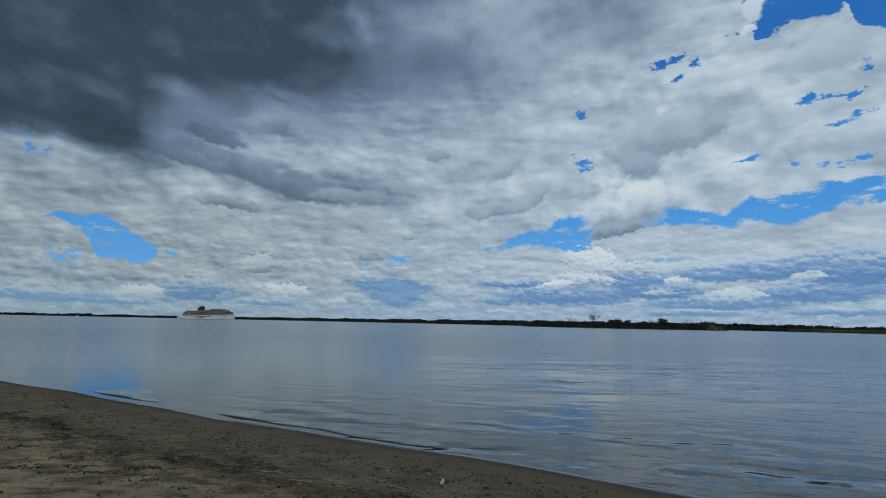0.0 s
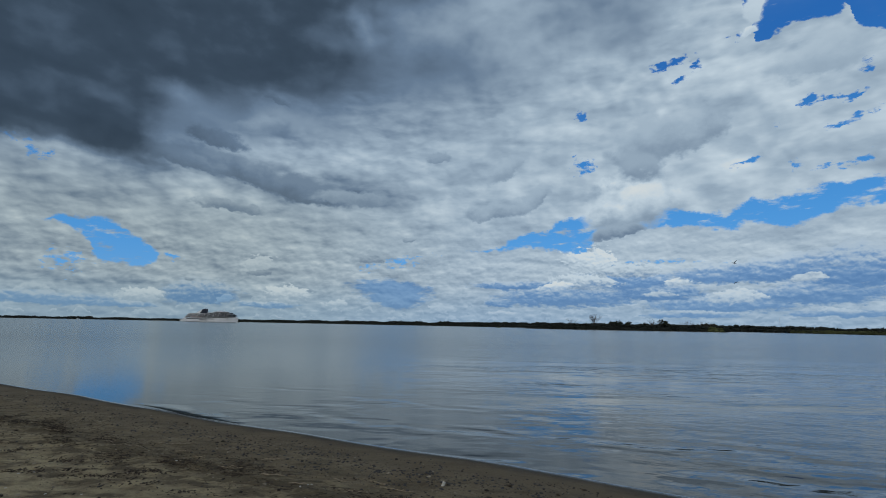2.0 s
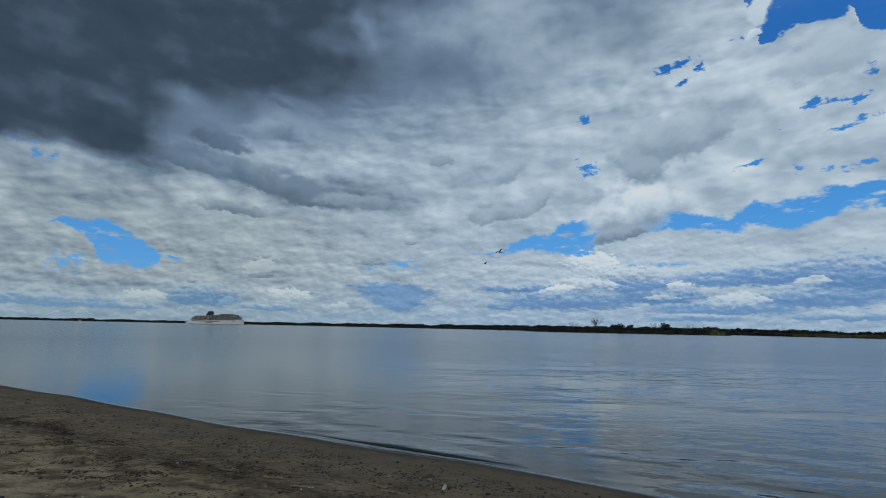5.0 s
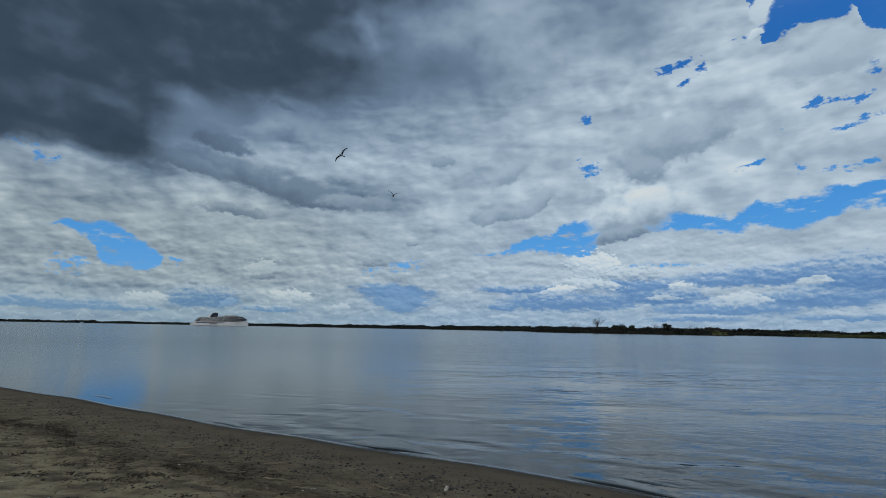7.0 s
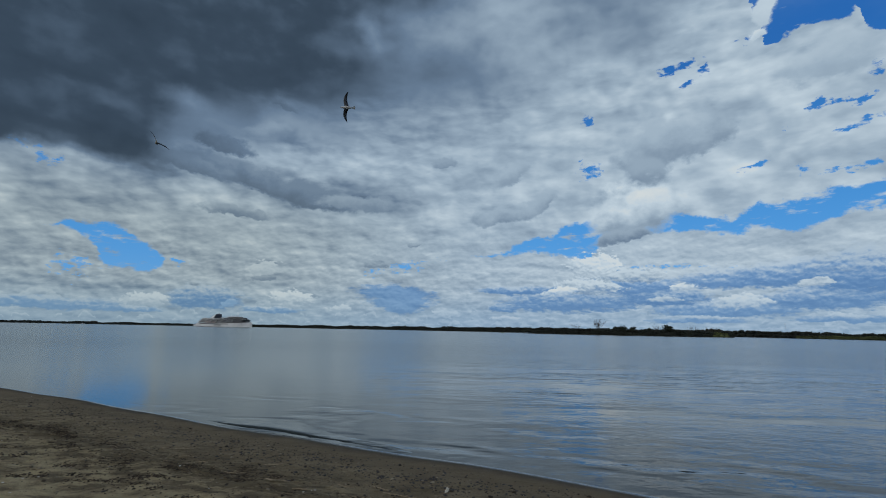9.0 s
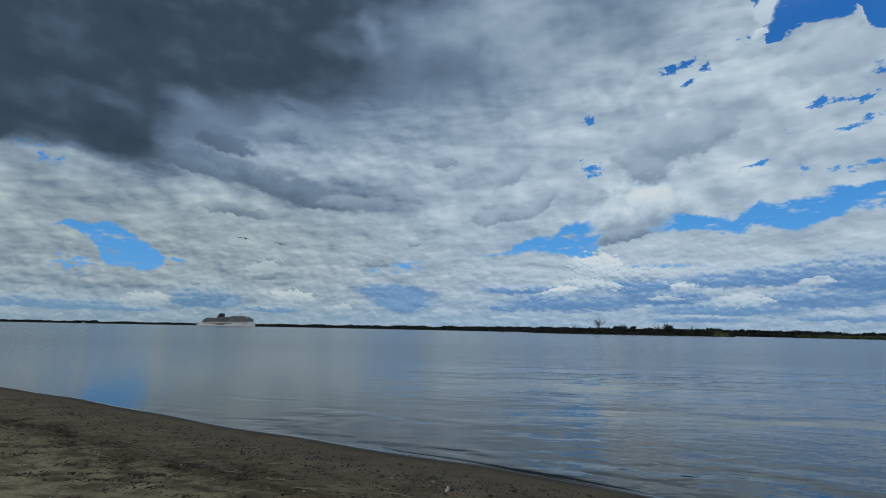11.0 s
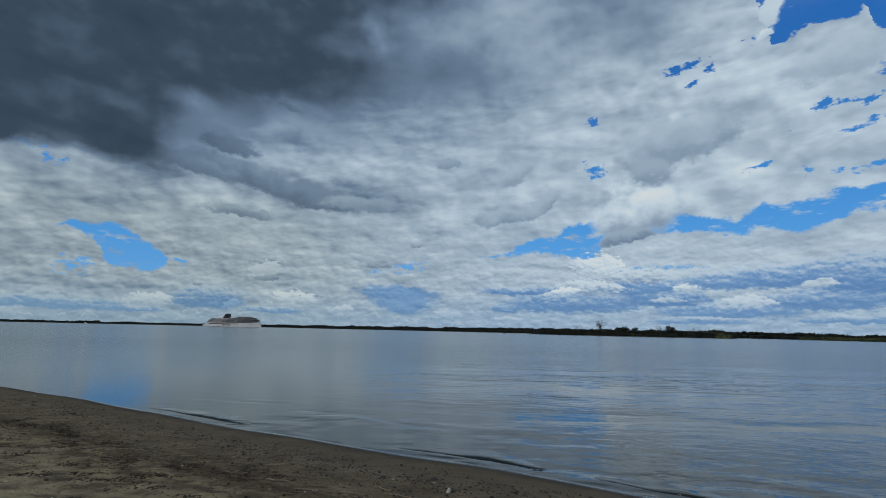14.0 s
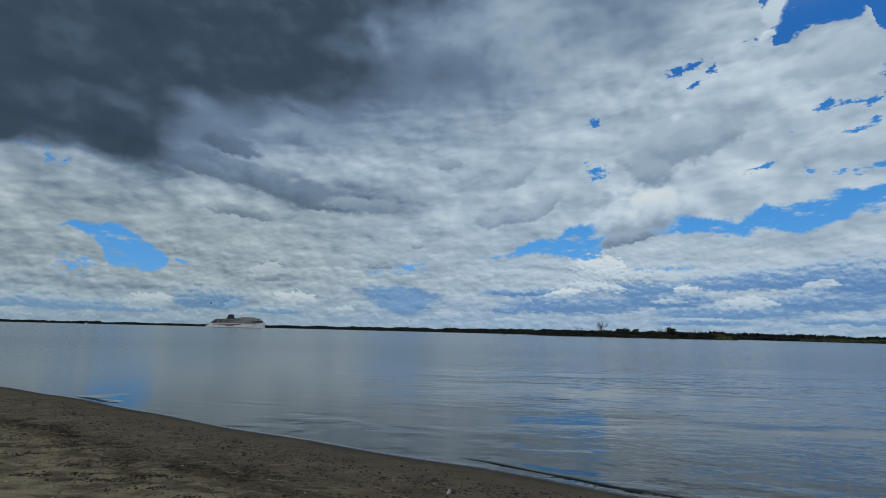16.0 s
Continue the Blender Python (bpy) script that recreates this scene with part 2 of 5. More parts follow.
def make_sky():
    world = bpy.data.worlds.new("sky")
    scene.world = world
    world.use_nodes = True
    world.cycles.sampling_method = "NONE"      # broad even light
    n = Nodes(world.node_tree)
    seen = n.add("ShaderNodeTexCoord", object=cloud_deck)
    way = n.vec("NORMALIZE", seen.outputs["Generated"])
    x, y, z = n.split(way)
    zc = n.math("MAXIMUM", z, 0.0)
    flat = n.math("SQRT", n.math("ADD", n.math("MULTIPLY", x, x), n.math("ADD", n.math("MULTIPLY", y, y), 1e-6)))
    w = n.math("DIVIDE", zc, flat)
    drift = n.split(n.vec("SUBTRACT", seen.outputs["Object"], way))[0]
    az = n.math("ADD", n.math("ARCTAN2", x, y), n.math("MULTIPLY", drift, w))
    q = n.xyz(az, w, 0.0)
    up = n.math("ADD", zc, 0.10)
    deck = n.vec("ADD", n.xyz(n.math("DIVIDE", x, up), n.math("DIVIDE", y, up), 0.0), n.xyz(drift, 0.0, 0.0))

    def shift(p, scale, amp, detail, rough=0.55):
        c = n.noise(p, scale, detail, rough, color=True)
        return n.vec("SCALE", n.vec("SUBTRACT", c, (0.5, 0.5, 0.5)), scale=amp)

    def centred(v):
        return n.math("SUBTRACT", v, 0.5)

    def plus(a, b, k=1.0):
        return n.math("MULTIPLY_ADD", b, k, a)

    def profile(points, p):
        """Height of a cloud's edge along the azimuth."""
        lo, hi = points[0][0], points[-1][0]
        node = n.add("ShaderNodeValToRGB")
        n.put(node.inputs[0], n.math("DIVIDE", n.math("SUBTRACT", p, lo), hi - lo))
        stops = node.color_ramp.elements
        for i, (a, h) in enumerate(points):
            stop = stops[0] if i == 0 else stops[-1] if i == len(points) - 1 else stops.new((a - lo) / (hi - lo))
            stop.position, stop.color = (a - lo) / (hi - lo), (h, h, h, 1)
        return n.split(node.outputs[0])[0]

    low = n.map(w, 0.03, 0.26)      # small cloud far off, large cloud overhead
    flatq = n.place(q, scale=(1, 1.25, 1))
    level = n.place(q, scale=(1, 3.4, 1))

    def puffs(p, scale):
        node = n.add("ShaderNodeTexVoronoi", voronoi_dimensions="2D", feature="SMOOTH_F1", normalize=True)
        n.put(node.inputs["Vector"], p)
        node.inputs["Scale"].default_value, node.inputs["Detail"].default_value = scale, 2.4
        node.inputs["Roughness"].default_value, node.inputs["Smoothness"].default_value = 0.55, 0.6
        return node.outputs["Distance"]

    def lit(p, scale, amp):
        """Heaped cloud: bright where its tops face up, dull on its undersides."""
        a = n.vec("ADD", p, shift(p, scale * 0.8, amp, 4))
        return n.math("SUBTRACT", puffs(n.vec("ADD", a, (0.10 / scale, 0.34 / scale, 0.0)), scale), puffs(a, scale))

    broad = n.vec("ADD", q, n.vec("ADD", shift(q, 6.0, 0.09, 2), shift(q, 24.0, 0.030, 4)))
    fine = n.vec("ADD", q, n.vec("SCALE", n.vec("ADD", shift(q, 15.0, 0.030, 3), shift(flatq, 60.0, 0.020, 4, 0.6)), scale=n.lerp(low, 0.42, 1.0)))

    t1 = centred(n.noise(deck, 1.1, 4, 0.5))
    t2 = n.lerp(low, centred(n.noise(level, 13.0, 5, 0.55)), centred(n.noise(flatq, 6.0, 5, 0.52)))
    t3 = n.lerp(low, centred(n.noise(level, 46.0, 5, 0.6)), centred(n.noise(flatq, 26.0, 6, 0.58)))
    ribs = centred(n.noise(n.place(deck, rot=(0, 0, 0.25), scale=(0.8, 1.5, 1)), 3.4, 5, 0.55, distort=0.5))
    relief = n.lerp(low, lit(n.place(q, scale=(1, 2.2, 1)), 30.0, 0.026), lit(flatq, 9.0, 0.075))
    t5 = centred(n.noise(n.place(q, scale=(1, 1.5, 1)), 75.0, 4, 0.6))
    crisp = lit(n.place(q, scale=(1, 1.7, 1)), 52.0, 0.016)
    wisp = n.noise(n.place(q, rot=(0, 0, -0.22), scale=(1, 3.4, 1)), 17.0, 5, 0.62)

    # clear sky
    fa, fw, _ = n.split(fine)
    top, foot = profile(CLEAR_TOP, fa), profile(CLEAR_FOOT, fa)
    gap = n.math("MINIMUM", n.math("SUBTRACT", fw, foot), n.math("SUBTRACT", top, fw))
    gap = n.math("MAXIMUM", gap, plus(n.math("SUBTRACT", fw, n.math("ADD", profile(HIGH_CLEAR, fa), n.map(fw, 0.86, 1.0))), t2, n.map(az, 0.60, 0.72, 0.3, 0.1)))
    gap = plus(plus(gap, t3, 0.026), t5, 0.012)
    rents = n.math("MULTIPLY", n.math("SUBTRACT", 1.0, n.nearest(fine, RENTS)), 0.012)
    fines = n.math("MULTIPLY", n.math("SUBTRACT", 1.0, n.nearest(fine, FINE_RENTS)), 0.007)
    torn = plus(plus(n.math("MAXIMUM", rents, fines), t3, 0.05), t5, 0.045)
    gap = n.math("MAXIMUM", n.map(gap, -0.0015, 0.0065), n.map(torn, -0.001, 0.009))
    gap = n.math("MULTIPLY", gap, n.map(n.math("SUBTRACT", wisp, n.map(w, 0.42, 0.52, 0.0, 0.09)), 0.70, 0.52))

    # the sheet
    v = plus(n.map(az, -0.75, 0.6, 0.630, 0.755), t1, 0.10)
    v = plus(v, t2, 0.17)
    v = plus(v, t3, 0.035)
    v = plus(v, ribs, n.map(az, -0.1, 0.5, 0.08, 0.10))
    v = plus(v, relief, n.map(az, 0.0, 0.45, 0.35, 0.42))
    v = plus(v, lit(n.place(q, rot=(0, 0, 0.10), scale=(1, 2.4, 1)), 15.0, 0.045), n.map(az, -0.2, 0.4, 0.30, 0.16))
    v = plus(v, crisp, n.map(w, 0.32, 0.12, 0.02, 0.10))
    bars = centred(n.noise(n.place(q, rot=(0, 0, 0.05), scale=(1, 5.0, 1)), 9.0, 5, 0.6))
    v = plus(v, bars, n.map(w, 0.30, 0.10, 0.0, 0.15))
    v = n.math("SUBTRACT", v, n.math("MULTIPLY", n.map(n.nearest(broad, VEIL), 1.5, 0.3), 0.13))
    murk = n.map(plus(n.nearest(broad, MURK), t2, 0.8), 1.35, 0.45)
    v = n.lerp(n.math("MULTIPLY", murk, 0.9), v, plus(plus(0.605, t2, 0.24), relief, 0.30))

    # rows of small fair-weather heaps with level bases, low over the land
    lane, wave, _ = n.split(n.vec("ADD", q, n.vec("ADD", shift(q, 50.0, 0.016, 2), shift(q, 160.0, 0.006, 2))))
    for k, (low_edge, rate, tall, light) in enumerate(((0.036, 14.0, 0.034, 0.80), (0.020, 22.0, 0.026, 0.86), (0.008, 36.0, 0.018, 0.88))):
        rise = n.noise(n.xyz(n.math("ADD", lane, 7.3 * k), 0.0, 0.0), rate, 2, 0.45)
        rise = n.math("MULTIPLY", n.math("SQRT", n.math("MAXIMUM", n.math("SUBTRACT", rise, 0.50), 0.0001)), tall * 1.6)
        inside = n.math("DIVIDE", n.math("SUBTRACT", wave, low_edge), rise)
        m = n.math("MULTIPLY", n.map(inside, -0.12, 0.12), n.map(inside, 1.10, 0.75))
        m = n.math("MULTIPLY", m, n.map(rise, tall * 0.10, tall * 0.25, 0.0, 0.55))
        v = n.lerp(m, v, n.map(plus(plus(inside, t5, 1.0), crisp, 0.8), 0.1, 0.85, 0.60, light))

    # blue-grey cumulus with level feet and lit crowns
    base = n.map(plus(n.nearest(fine, ANVIL), t3, 1.6), 1.25, 0.75)
    for a, h, rx, ry, tilt, light, dull in CUMULUS:
        keep = n.math("MULTIPLY_ADD", v, 1e-7, 1.0)
        px, py, _ = n.split(n.place(n.vec("SCALE", fine, scale=keep), (a, h, 0), (0, 0, tilt), (rx, ry, 1), "TEXTURE"))
        out = n.vec("LENGTH", n.xyz(px, n.math("ADD", py, n.math("MULTIPLY", n.math("MINIMUM", py, 0.0), 0.5)), 0.0))
        m = n.map(plus(plus(plus(out, t5, 0.5), crisp, -0.7), t3, 0.8), 1.15, 0.72)
        rise = plus(plus(plus(py, crisp, 1.9), t3, 1.0), t5, 0.4)
        v = n.lerp(m, v, n.map(rise, -0.8, 0.9, dull, light))
        base = n.lerp(m, base, n.map(rise, 0.9, -0.2, 0.15, 1.0))
        gap = n.math("MULTIPLY", gap, n.math("SUBTRACT", 1.0, m))

    # single heaps, lit from above
    for a, h, rx, ry, tilt, light, dull in HEAPS + HEAPS_MID + HEAPS_LOW:
        keep = n.math("MULTIPLY_ADD", v, 1e-7, 1.0)
        p = n.place(n.vec("SCALE", fine, scale=keep), (a, h, 0), (0, 0, tilt), (rx, ry, 1), "TEXTURE")
        px, py, _ = n.split(p)
        below = n.math("MULTIPLY", n.math("MINIMUM", py, 0.0), 0.7)      # a flatter foot than crown
        out = n.vec("LENGTH", n.xyz(px, n.math("ADD", py, below), 0.0))
        if h > 0.14:
            m = n.map(plus(plus(out, t3, 1.1), relief, -0.8), 1.20, 0.70)
            rise = plus(plus(py, relief, 1.5), t3, 1.2)
        else:
            m = n.map(plus(plus(out, t5, 1.5), crisp, -1.0), 1.10, 0.82)
            rise = plus(plus(py, crisp, 2.2), t5, 1.2)
        v = n.lerp(m, v, n.map(rise, -0.8, 0.8, dull, light))
        gap = n.math("MULTIPLY", gap, n.math("SUBTRACT", 1.0, m))
        if light > 0.8:
            base = n.math("MULTIPLY", base, n.math("SUBTRACT", 1.0, n.math("MULTIPLY", m, n.map(rise, -0.9, 0.3))))

    # the rain cloud
    ba, bw, _ = n.split(broad)
    edge = n.math("SUBTRACT", bw, profile(DARK_EDGE, ba))
    edge = n.math("ADD", edge, n.math("MULTIPLY", plus(t2, relief, 0.7), n.map(az, -0.62, -0.45, 0.02, 0.12)))
    soft = profile(DARK_SOFT, ba)
    dark = n.map(n.math("DIVIDE", edge, soft), -0.75, 0.75)
    dark = n.math("MAXIMUM", dark, n.map(z, 0.62, 0.80))      # it hangs overhead too
    gloom = plus(plus(0.302, t1, 0.06), t2, 0.28)
    gloom = plus(gloom, relief, 0.12)
    for a, h, rx, ry, tilt, change in GLOOM:
        d = n.vec("LENGTH", n.place(n.vec("SCALE", broad, scale=n.math("MULTIPLY_ADD", gloom, 1e-7, 1.0)), (a, h, 0), (0, 0, tilt), (rx, ry, 1), "TEXTURE"))
        gloom = plus(gloom, n.map(d, 1.3, 0.1), change)
    v = n.lerp(n.math("MULTIPLY", dark, 0.97), v, gloom)
    gap = n.math("MULTIPLY", gap, n.math("SUBTRACT", 1.0, dark))

    cloud = n.ramp(v, ((0.12, (0.018, 0.031, 0.048)), (0.30, (0.043, 0.067, 0.099)), (0.5, (0.138, 0.200, 0.284)),
                       (0.7, (0.335, 0.425, 0.510)), (0.85, (0.52, 0.61, 0.675)), (0.93, (0.66, 0.69, 0.68)), (1.0, (0.76, 0.75, 0.68))))
    shade = n.mix(n.map(v, 0.45, 0.90), (0.050, 0.155, 0.360), (0.185, 0.34, 0.57))
    cloud = n.mix(n.math("MULTIPLY", base, n.map(v, 1.08, 0.80, 0.25, 0.90)), cloud, shade)
    cloud = n.mix(n.math("MULTIPLY", n.map(w, 0.10, 0.0), 0.50), cloud, (0.19, 0.32, 0.48))

    cloud = n.vec("MULTIPLY", cloud, n.mix(n.math("MULTIPLY", n.map(az, 0.15, -0.45), n.map(w, 0.36, 0.16)), (0.97, 1.0, 1.03), (1.03, 1.0, 0.92)))

    air = n.add("ShaderNodeTexSky", sky_type="NISHITA", sun_disc=False, sun_elevation=SUN_EL, sun_rotation=SUN_AZ,
                air_density=1.0, dust_density=0.1, ozone_density=4.0)
    deep = n.add("ShaderNodeHueSaturation")
    deep.inputs["Hue"].default_value = 0.502
    deep.inputs["Saturation"].default_value, deep.inputs["Value"].default_value = 1.22, 0.11
    n.put(deep.inputs["Color"], air.outputs[0])
    blue = n.mix(n.map(w, 0.15, 0.55), (0.040, 0.265, 0.66), (0.014, 0.13, 0.46))
    sky = n.mix(gap, cloud, n.mix(0.75, deep.outputs[0], blue))
    out = n.add("ShaderNodeBackground")
    n.put(out.inputs[0], sky)
    out.inputs[1].default_value = 1.0
    n.put(n.add("ShaderNodeOutputWorld").inputs[0], out.outputs[0])


make_sky()

# the sun behind thick cloud
sun = new("sun", bpy.data.lights.new("sun", "SUN"))
sun.data.energy, sun.data.angle, sun.data.color = 0.9, radians(20), (1.0, 0.96, 0.9)
sun.matrix_world = look((30 * math.sin(SUN_AZ), 30 * math.cos(SUN_AZ), 30 * math.tan(SUN_EL)), (0, 0, 0))
scene.view_settings.exposure = 0.0

# ---- materials ----
def material(name, build):
    m = bpy.data.materials.new(name)
    m.use_nodes = True
    n = Nodes(m.node_tree)
    bsdf = n.add("ShaderNodeBsdfPrincipled")
    build(n, bsdf)
    n.put(n.add("ShaderNodeOutputMaterial").inputs[0], bsdf.outputs[0])
    return m


def bump(n, bsdf, height, strength, distance):
    b = n.add("ShaderNodeBump")
    b.inputs["Strength"].default_value, b.inputs["Distance"].default_value = strength, distance
    n.put(b.inputs["Height"], height)
    n.put(bsdf.inputs["Normal"], b.outputs[0])


def coords(n):
    return n.add("ShaderNodeTexCoord").outputs["Object"]


def paint(name, color, rough=0.5, vary=0.12, scale=2.0, metal=0.0, relief=0.0, shine=0.5):
    """A plain painted or natural surface: two scales of uneven colour, and a fine relief."""
    def build(n, b):
        p = coords(n)
        f = n.math("ADD", n.math("MULTIPLY", n.noise(p, scale, 5), 0.7), n.math("MULTIPLY", n.noise(p, scale * 9, 3), 0.3))
        lo, hi = tuple(c * (1 - 2 * vary) for c in color), tuple(min(1, c * (1 + 2 * vary)) for c in color)
        n.put(b.inputs["Base Color"], n.mix(n.map(f, 0.3, 0.7), lo, hi))
        b.inputs["Roughness"].default_value, b.inputs["Metallic"].default_value = rough, metal
        b.inputs["Specular IOR Level"].default_value = shine
        if relief:
            bump(n, b, n.noise(p, scale * 6, 4), 0.6, relief)
    return material(name, build)


def build_water(n, b):
    p = coords(n)
    x, y, _ = n.split(p)
    # wind has roughened some reaches and left others smooth
    reach = n.map(n.noise(n.place(p, rot=(0, 0, 0.25), scale=(0.05, 0.16, 1)), 1.0, 4, 0.55), 0.40, 0.58)
    side = n.map(n.math("MULTIPLY_ADD", y, 0.10, x), -3.0, 5.0)
    rippled = n.math("ADD", 0.07, n.math("MULTIPLY", side, n.math("MULTIPLY_ADD", reach, 1.25, 0.16)))
    roll = n.noise(n.place(p, rot=(0, 0, 0.25), scale=(0.55, 0.72, 1)), 1.0, 2, 0.5, distort=0.5)
    long = n.noise(n.place(p, rot=(0, 0, 0.48), scale=(1.0, 1.5, 1)), 1.0, 2, 0.45, distort=0.7)
    mid = n.noise(n.place(p, rot=(0, 0, 0.42), scale=(2.6, 3.6, 1)), 1.0, 3, 0.5, distort=0.8)
    fine = n.noise(n.place(p, rot=(0, 0, -0.15), scale=(4.0, 10.0, 1)), 1.0, 3, 0.55)
    h = n.math("ADD", n.math("MULTIPLY", roll, n.map(y, 9.0, 24.0, 0.22, 1.35)), n.math("MULTIPLY", long, n.map(y, 10.0, 24.0, 0.28, 0.20)))
    h = n.math("ADD", h, n.math("ADD", n.math("MULTIPLY", mid, n.map(y, 14.0, 30.0, 0.16, 0.03)), n.math("MULTIPLY", fine, n.map(y, 8.0, 16.0, 0.045, 0.0))))
    # cat's paws: small patches of sharp wavelets
    paw = n.map(n.noise(n.place(p, rot=(0, 0, -0.35), scale=(0.30, 0.9, 1)), 1.0, 3, 0.5), 0.60, 0.70)
    paws = n.math("MULTIPLY", n.math("MULTIPLY", paw, n.noise(n.place(p, rot=(0, 0, -0.3), scale=(5.0, 13.0, 1)), 1.0, 3, 0.6)), n.map(x, -2.0, 1.0))
    # low swells that steepen over the shallows along the beach
    off = n.math("MULTIPLY", n.math("ADD", n.math("SUBTRACT", y, 8.62), n.math("MULTIPLY", x, 0.575)), 0.867)
    wob = n.noise(n.place(p, scale=(0.35, 0.6, 1)), 1.0, 3, 0.5)
    swell = n.math("SINE", n.math("ADD", n.math("MULTIPLY", off, 4.6), n.math("MULTIPLY", wob, 15.0)))
    swell = n.math("MULTIPLY", n.math("MULTIPLY", swell, n.map(off, 5.5, 0.8)), n.math("MULTIPLY", n.map(x, -9.0, -3.0), n.map(n.noise(n.place(p, scale=(0.3, 0.5, 1)), 1.0, 2), 0.40, 0.62)))
    all_of_it = n.math("ADD", n.math("MULTIPLY", h, rippled), n.math("ADD", n.math("MULTIPLY", swell, 0.26), n.math("MULTIPLY", paws, 0.11)))
    bump(n, b, all_of_it, 1.0, 0.054)
    n.put(b.inputs["Base Color"], n.mix(n.noise(p, 0.02, 3), (0.026, 0.036, 0.040), (0.040, 0.050, 0.052)))
    b.inputs["IOR"].default_value = 1.33
    # the wavelets of the open reach are too small to see one by one
    far = n.ramp(n.map(y, 0.0, 100.0, smooth=False), ((0.06, (0.04, 0, 0)), (0.16, (0.11, 0, 0)), (0.30, (0.15, 0, 0)), (0.55, (0.175, 0, 0)), (1.0, (0.165, 0, 0))))
    n.put(b.inputs["Roughness"], n.math("MULTIPLY", n.split(far)[0], n.math("MULTIPLY_ADD", n.math("MULTIPLY", side, n.map(y, 40.0, 14.0)), -0.65, 1.0)))


def build_sand(n, b):
    p = coords(n)
    x, y, z = n.split(p)
    grain = n.noise(p, 240.0, 3, 0.7)
    blot = n.noise(p, 1.3, 6, 0.6)
    patch = n.noise(n.place(p, rot=(0, 0, -0.5), scale=(0.55, 1, 1)), 4.2, 5, 0.6)
    lump = n.noise(n.place(p, rot=(0, 0, -0.5), scale=(0.7, 1, 1)), 12.0, 6, 0.66)
    crumb = n.noise(n.place(p, rot=(0, 0, -0.5), scale=(0.5, 1, 1)), 34.0, 4, 0.68)
    dry = n.mix(n.map(blot, 0.30, 0.70), (0.200, 0.156, 0.094), (0.310, 0.250, 0.155))
    dry = n.mix(n.math("MULTIPLY", n.map(patch, 0.50, 0.66), 0.60), dry, (0.095, 0.074, 0.046))
    dry = n.mix(n.math("MULTIPLY", n.map(patch, 0.46, 0.30), 0.55), dry, (0.34, 0.295, 0.19))
    dry = n.mix(n.math("MULTIPLY", n.map(lump, 0.54, 0.66), 0.55), dry, (0.075, 0.058, 0.036))
    dry = n.mix(n.math("MULTIPLY", n.map(crumb, 0.60, 0.68), 0.75), dry, (0.035, 0.027, 0.018))
    dry = n.mix(n.math("MULTIPLY", n.map(crumb, 0.40, 0.31), 0.6), dry, (0.44, 0.37, 0.24))
    dry = n.mix(n.math("MULTIPLY", n.map(grain, 0.35, 0.75), 0.40), dry, (0.24, 0.205, 0.135))
    # dirt under the strandline
    inland_d = n.math("MULTIPLY", n.math("ADD", n.math("SUBTRACT", y, 8.62), n.math("MULTIPLY", x, 0.575)), -0.867)
    strand = n.math("ADD", n.math("ABSOLUTE", n.math("SUBTRACT", inland_d, 3.1)), n.math("MULTIPLY", n.math("SUBTRACT", patch, 0.5), 2.6))
    strand = n.math("ADD", strand, n.math("MULTIPLY", n.math("SUBTRACT", lump, 0.5), 1.2))
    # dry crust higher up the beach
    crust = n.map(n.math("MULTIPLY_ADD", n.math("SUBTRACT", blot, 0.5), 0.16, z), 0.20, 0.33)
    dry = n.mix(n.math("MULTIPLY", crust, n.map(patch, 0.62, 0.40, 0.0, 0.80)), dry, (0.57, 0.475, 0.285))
    dry = n.mix(n.math("MULTIPLY", n.map(strand, 0.36, 0.0), 0.70), dry, (0.062, 0.045, 0.027))
    wet = n.mix(blot, (0.030, 0.024, 0.016), (0.048, 0.038, 0.026))
    damp = n.map(n.math("MULTIPLY_ADD", n.math("SUBTRACT", blot, 0.5), 0.06, z), 0.20, 0.07)
    dry = n.mix(n.math("MULTIPLY", damp, 0.60), dry, (0.160, 0.124, 0.079))
    soak = n.map(n.math("MULTIPLY_ADD", n.math("SUBTRACT", blot, 0.5), 0.03, z), 0.050, 0.006)
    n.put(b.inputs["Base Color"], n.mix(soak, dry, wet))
    film = n.map(z, 0.020, 0.004)      # a film of water at the very edge
    n.put(b.inputs["Roughness"], n.lerp(film, n.lerp(soak, 0.97, 0.60), 0.10))
    n.put(b.inputs["Specular IOR Level"], n.lerp(film, 0.25, 0.5))
    h = n.math("ADD", n.math("MULTIPLY", lump, n.lerp(damp, 1.0, 0.35)), n.math("ADD", n.math("MULTIPLY", crumb, n.lerp(damp, 0.40, 0.12)), n.math("MULTIPLY", grain, 0.12)))
    bump(n, b, n.math("MULTIPLY", h, n.math("SUBTRACT", 1.0, n.math("MULTIPLY", film, 0.95))), 1.0, 0.062)


WATER = material("river_water", build_water)
SAND = material("sand", build_sand)
WRACK = paint("rotting_reed_litter", (0.060, 0.044, 0.030), 0.95, 0.3, 30.0, relief=0.004)
STICK = paint("weathered_driftwood", (0.29, 0.235, 0.16), 0.85, 0.25, 25.0, relief=0.002)
STONE = paint("dark_pebble", (0.050, 0.045, 0.040), 0.7, 0.35, 40.0, relief=0.002)
STRAW = paint("dry_straw", (0.23, 0.175, 0.105), 0.9, 0.25, 30.0)
SHELL = paint("bleached_chip", (0.62, 0.60, 0.54), 0.6, 0.12, 30.0)
BANK = paint("dark_bank_soil", (0.020, 0.020, 0.014), 0.95, 0.3, 0.05, relief=0.2)
WOODS = paint("dark_spruce_green", (0.013, 0.017, 0.012), 0.95, 0.3, 0.06)
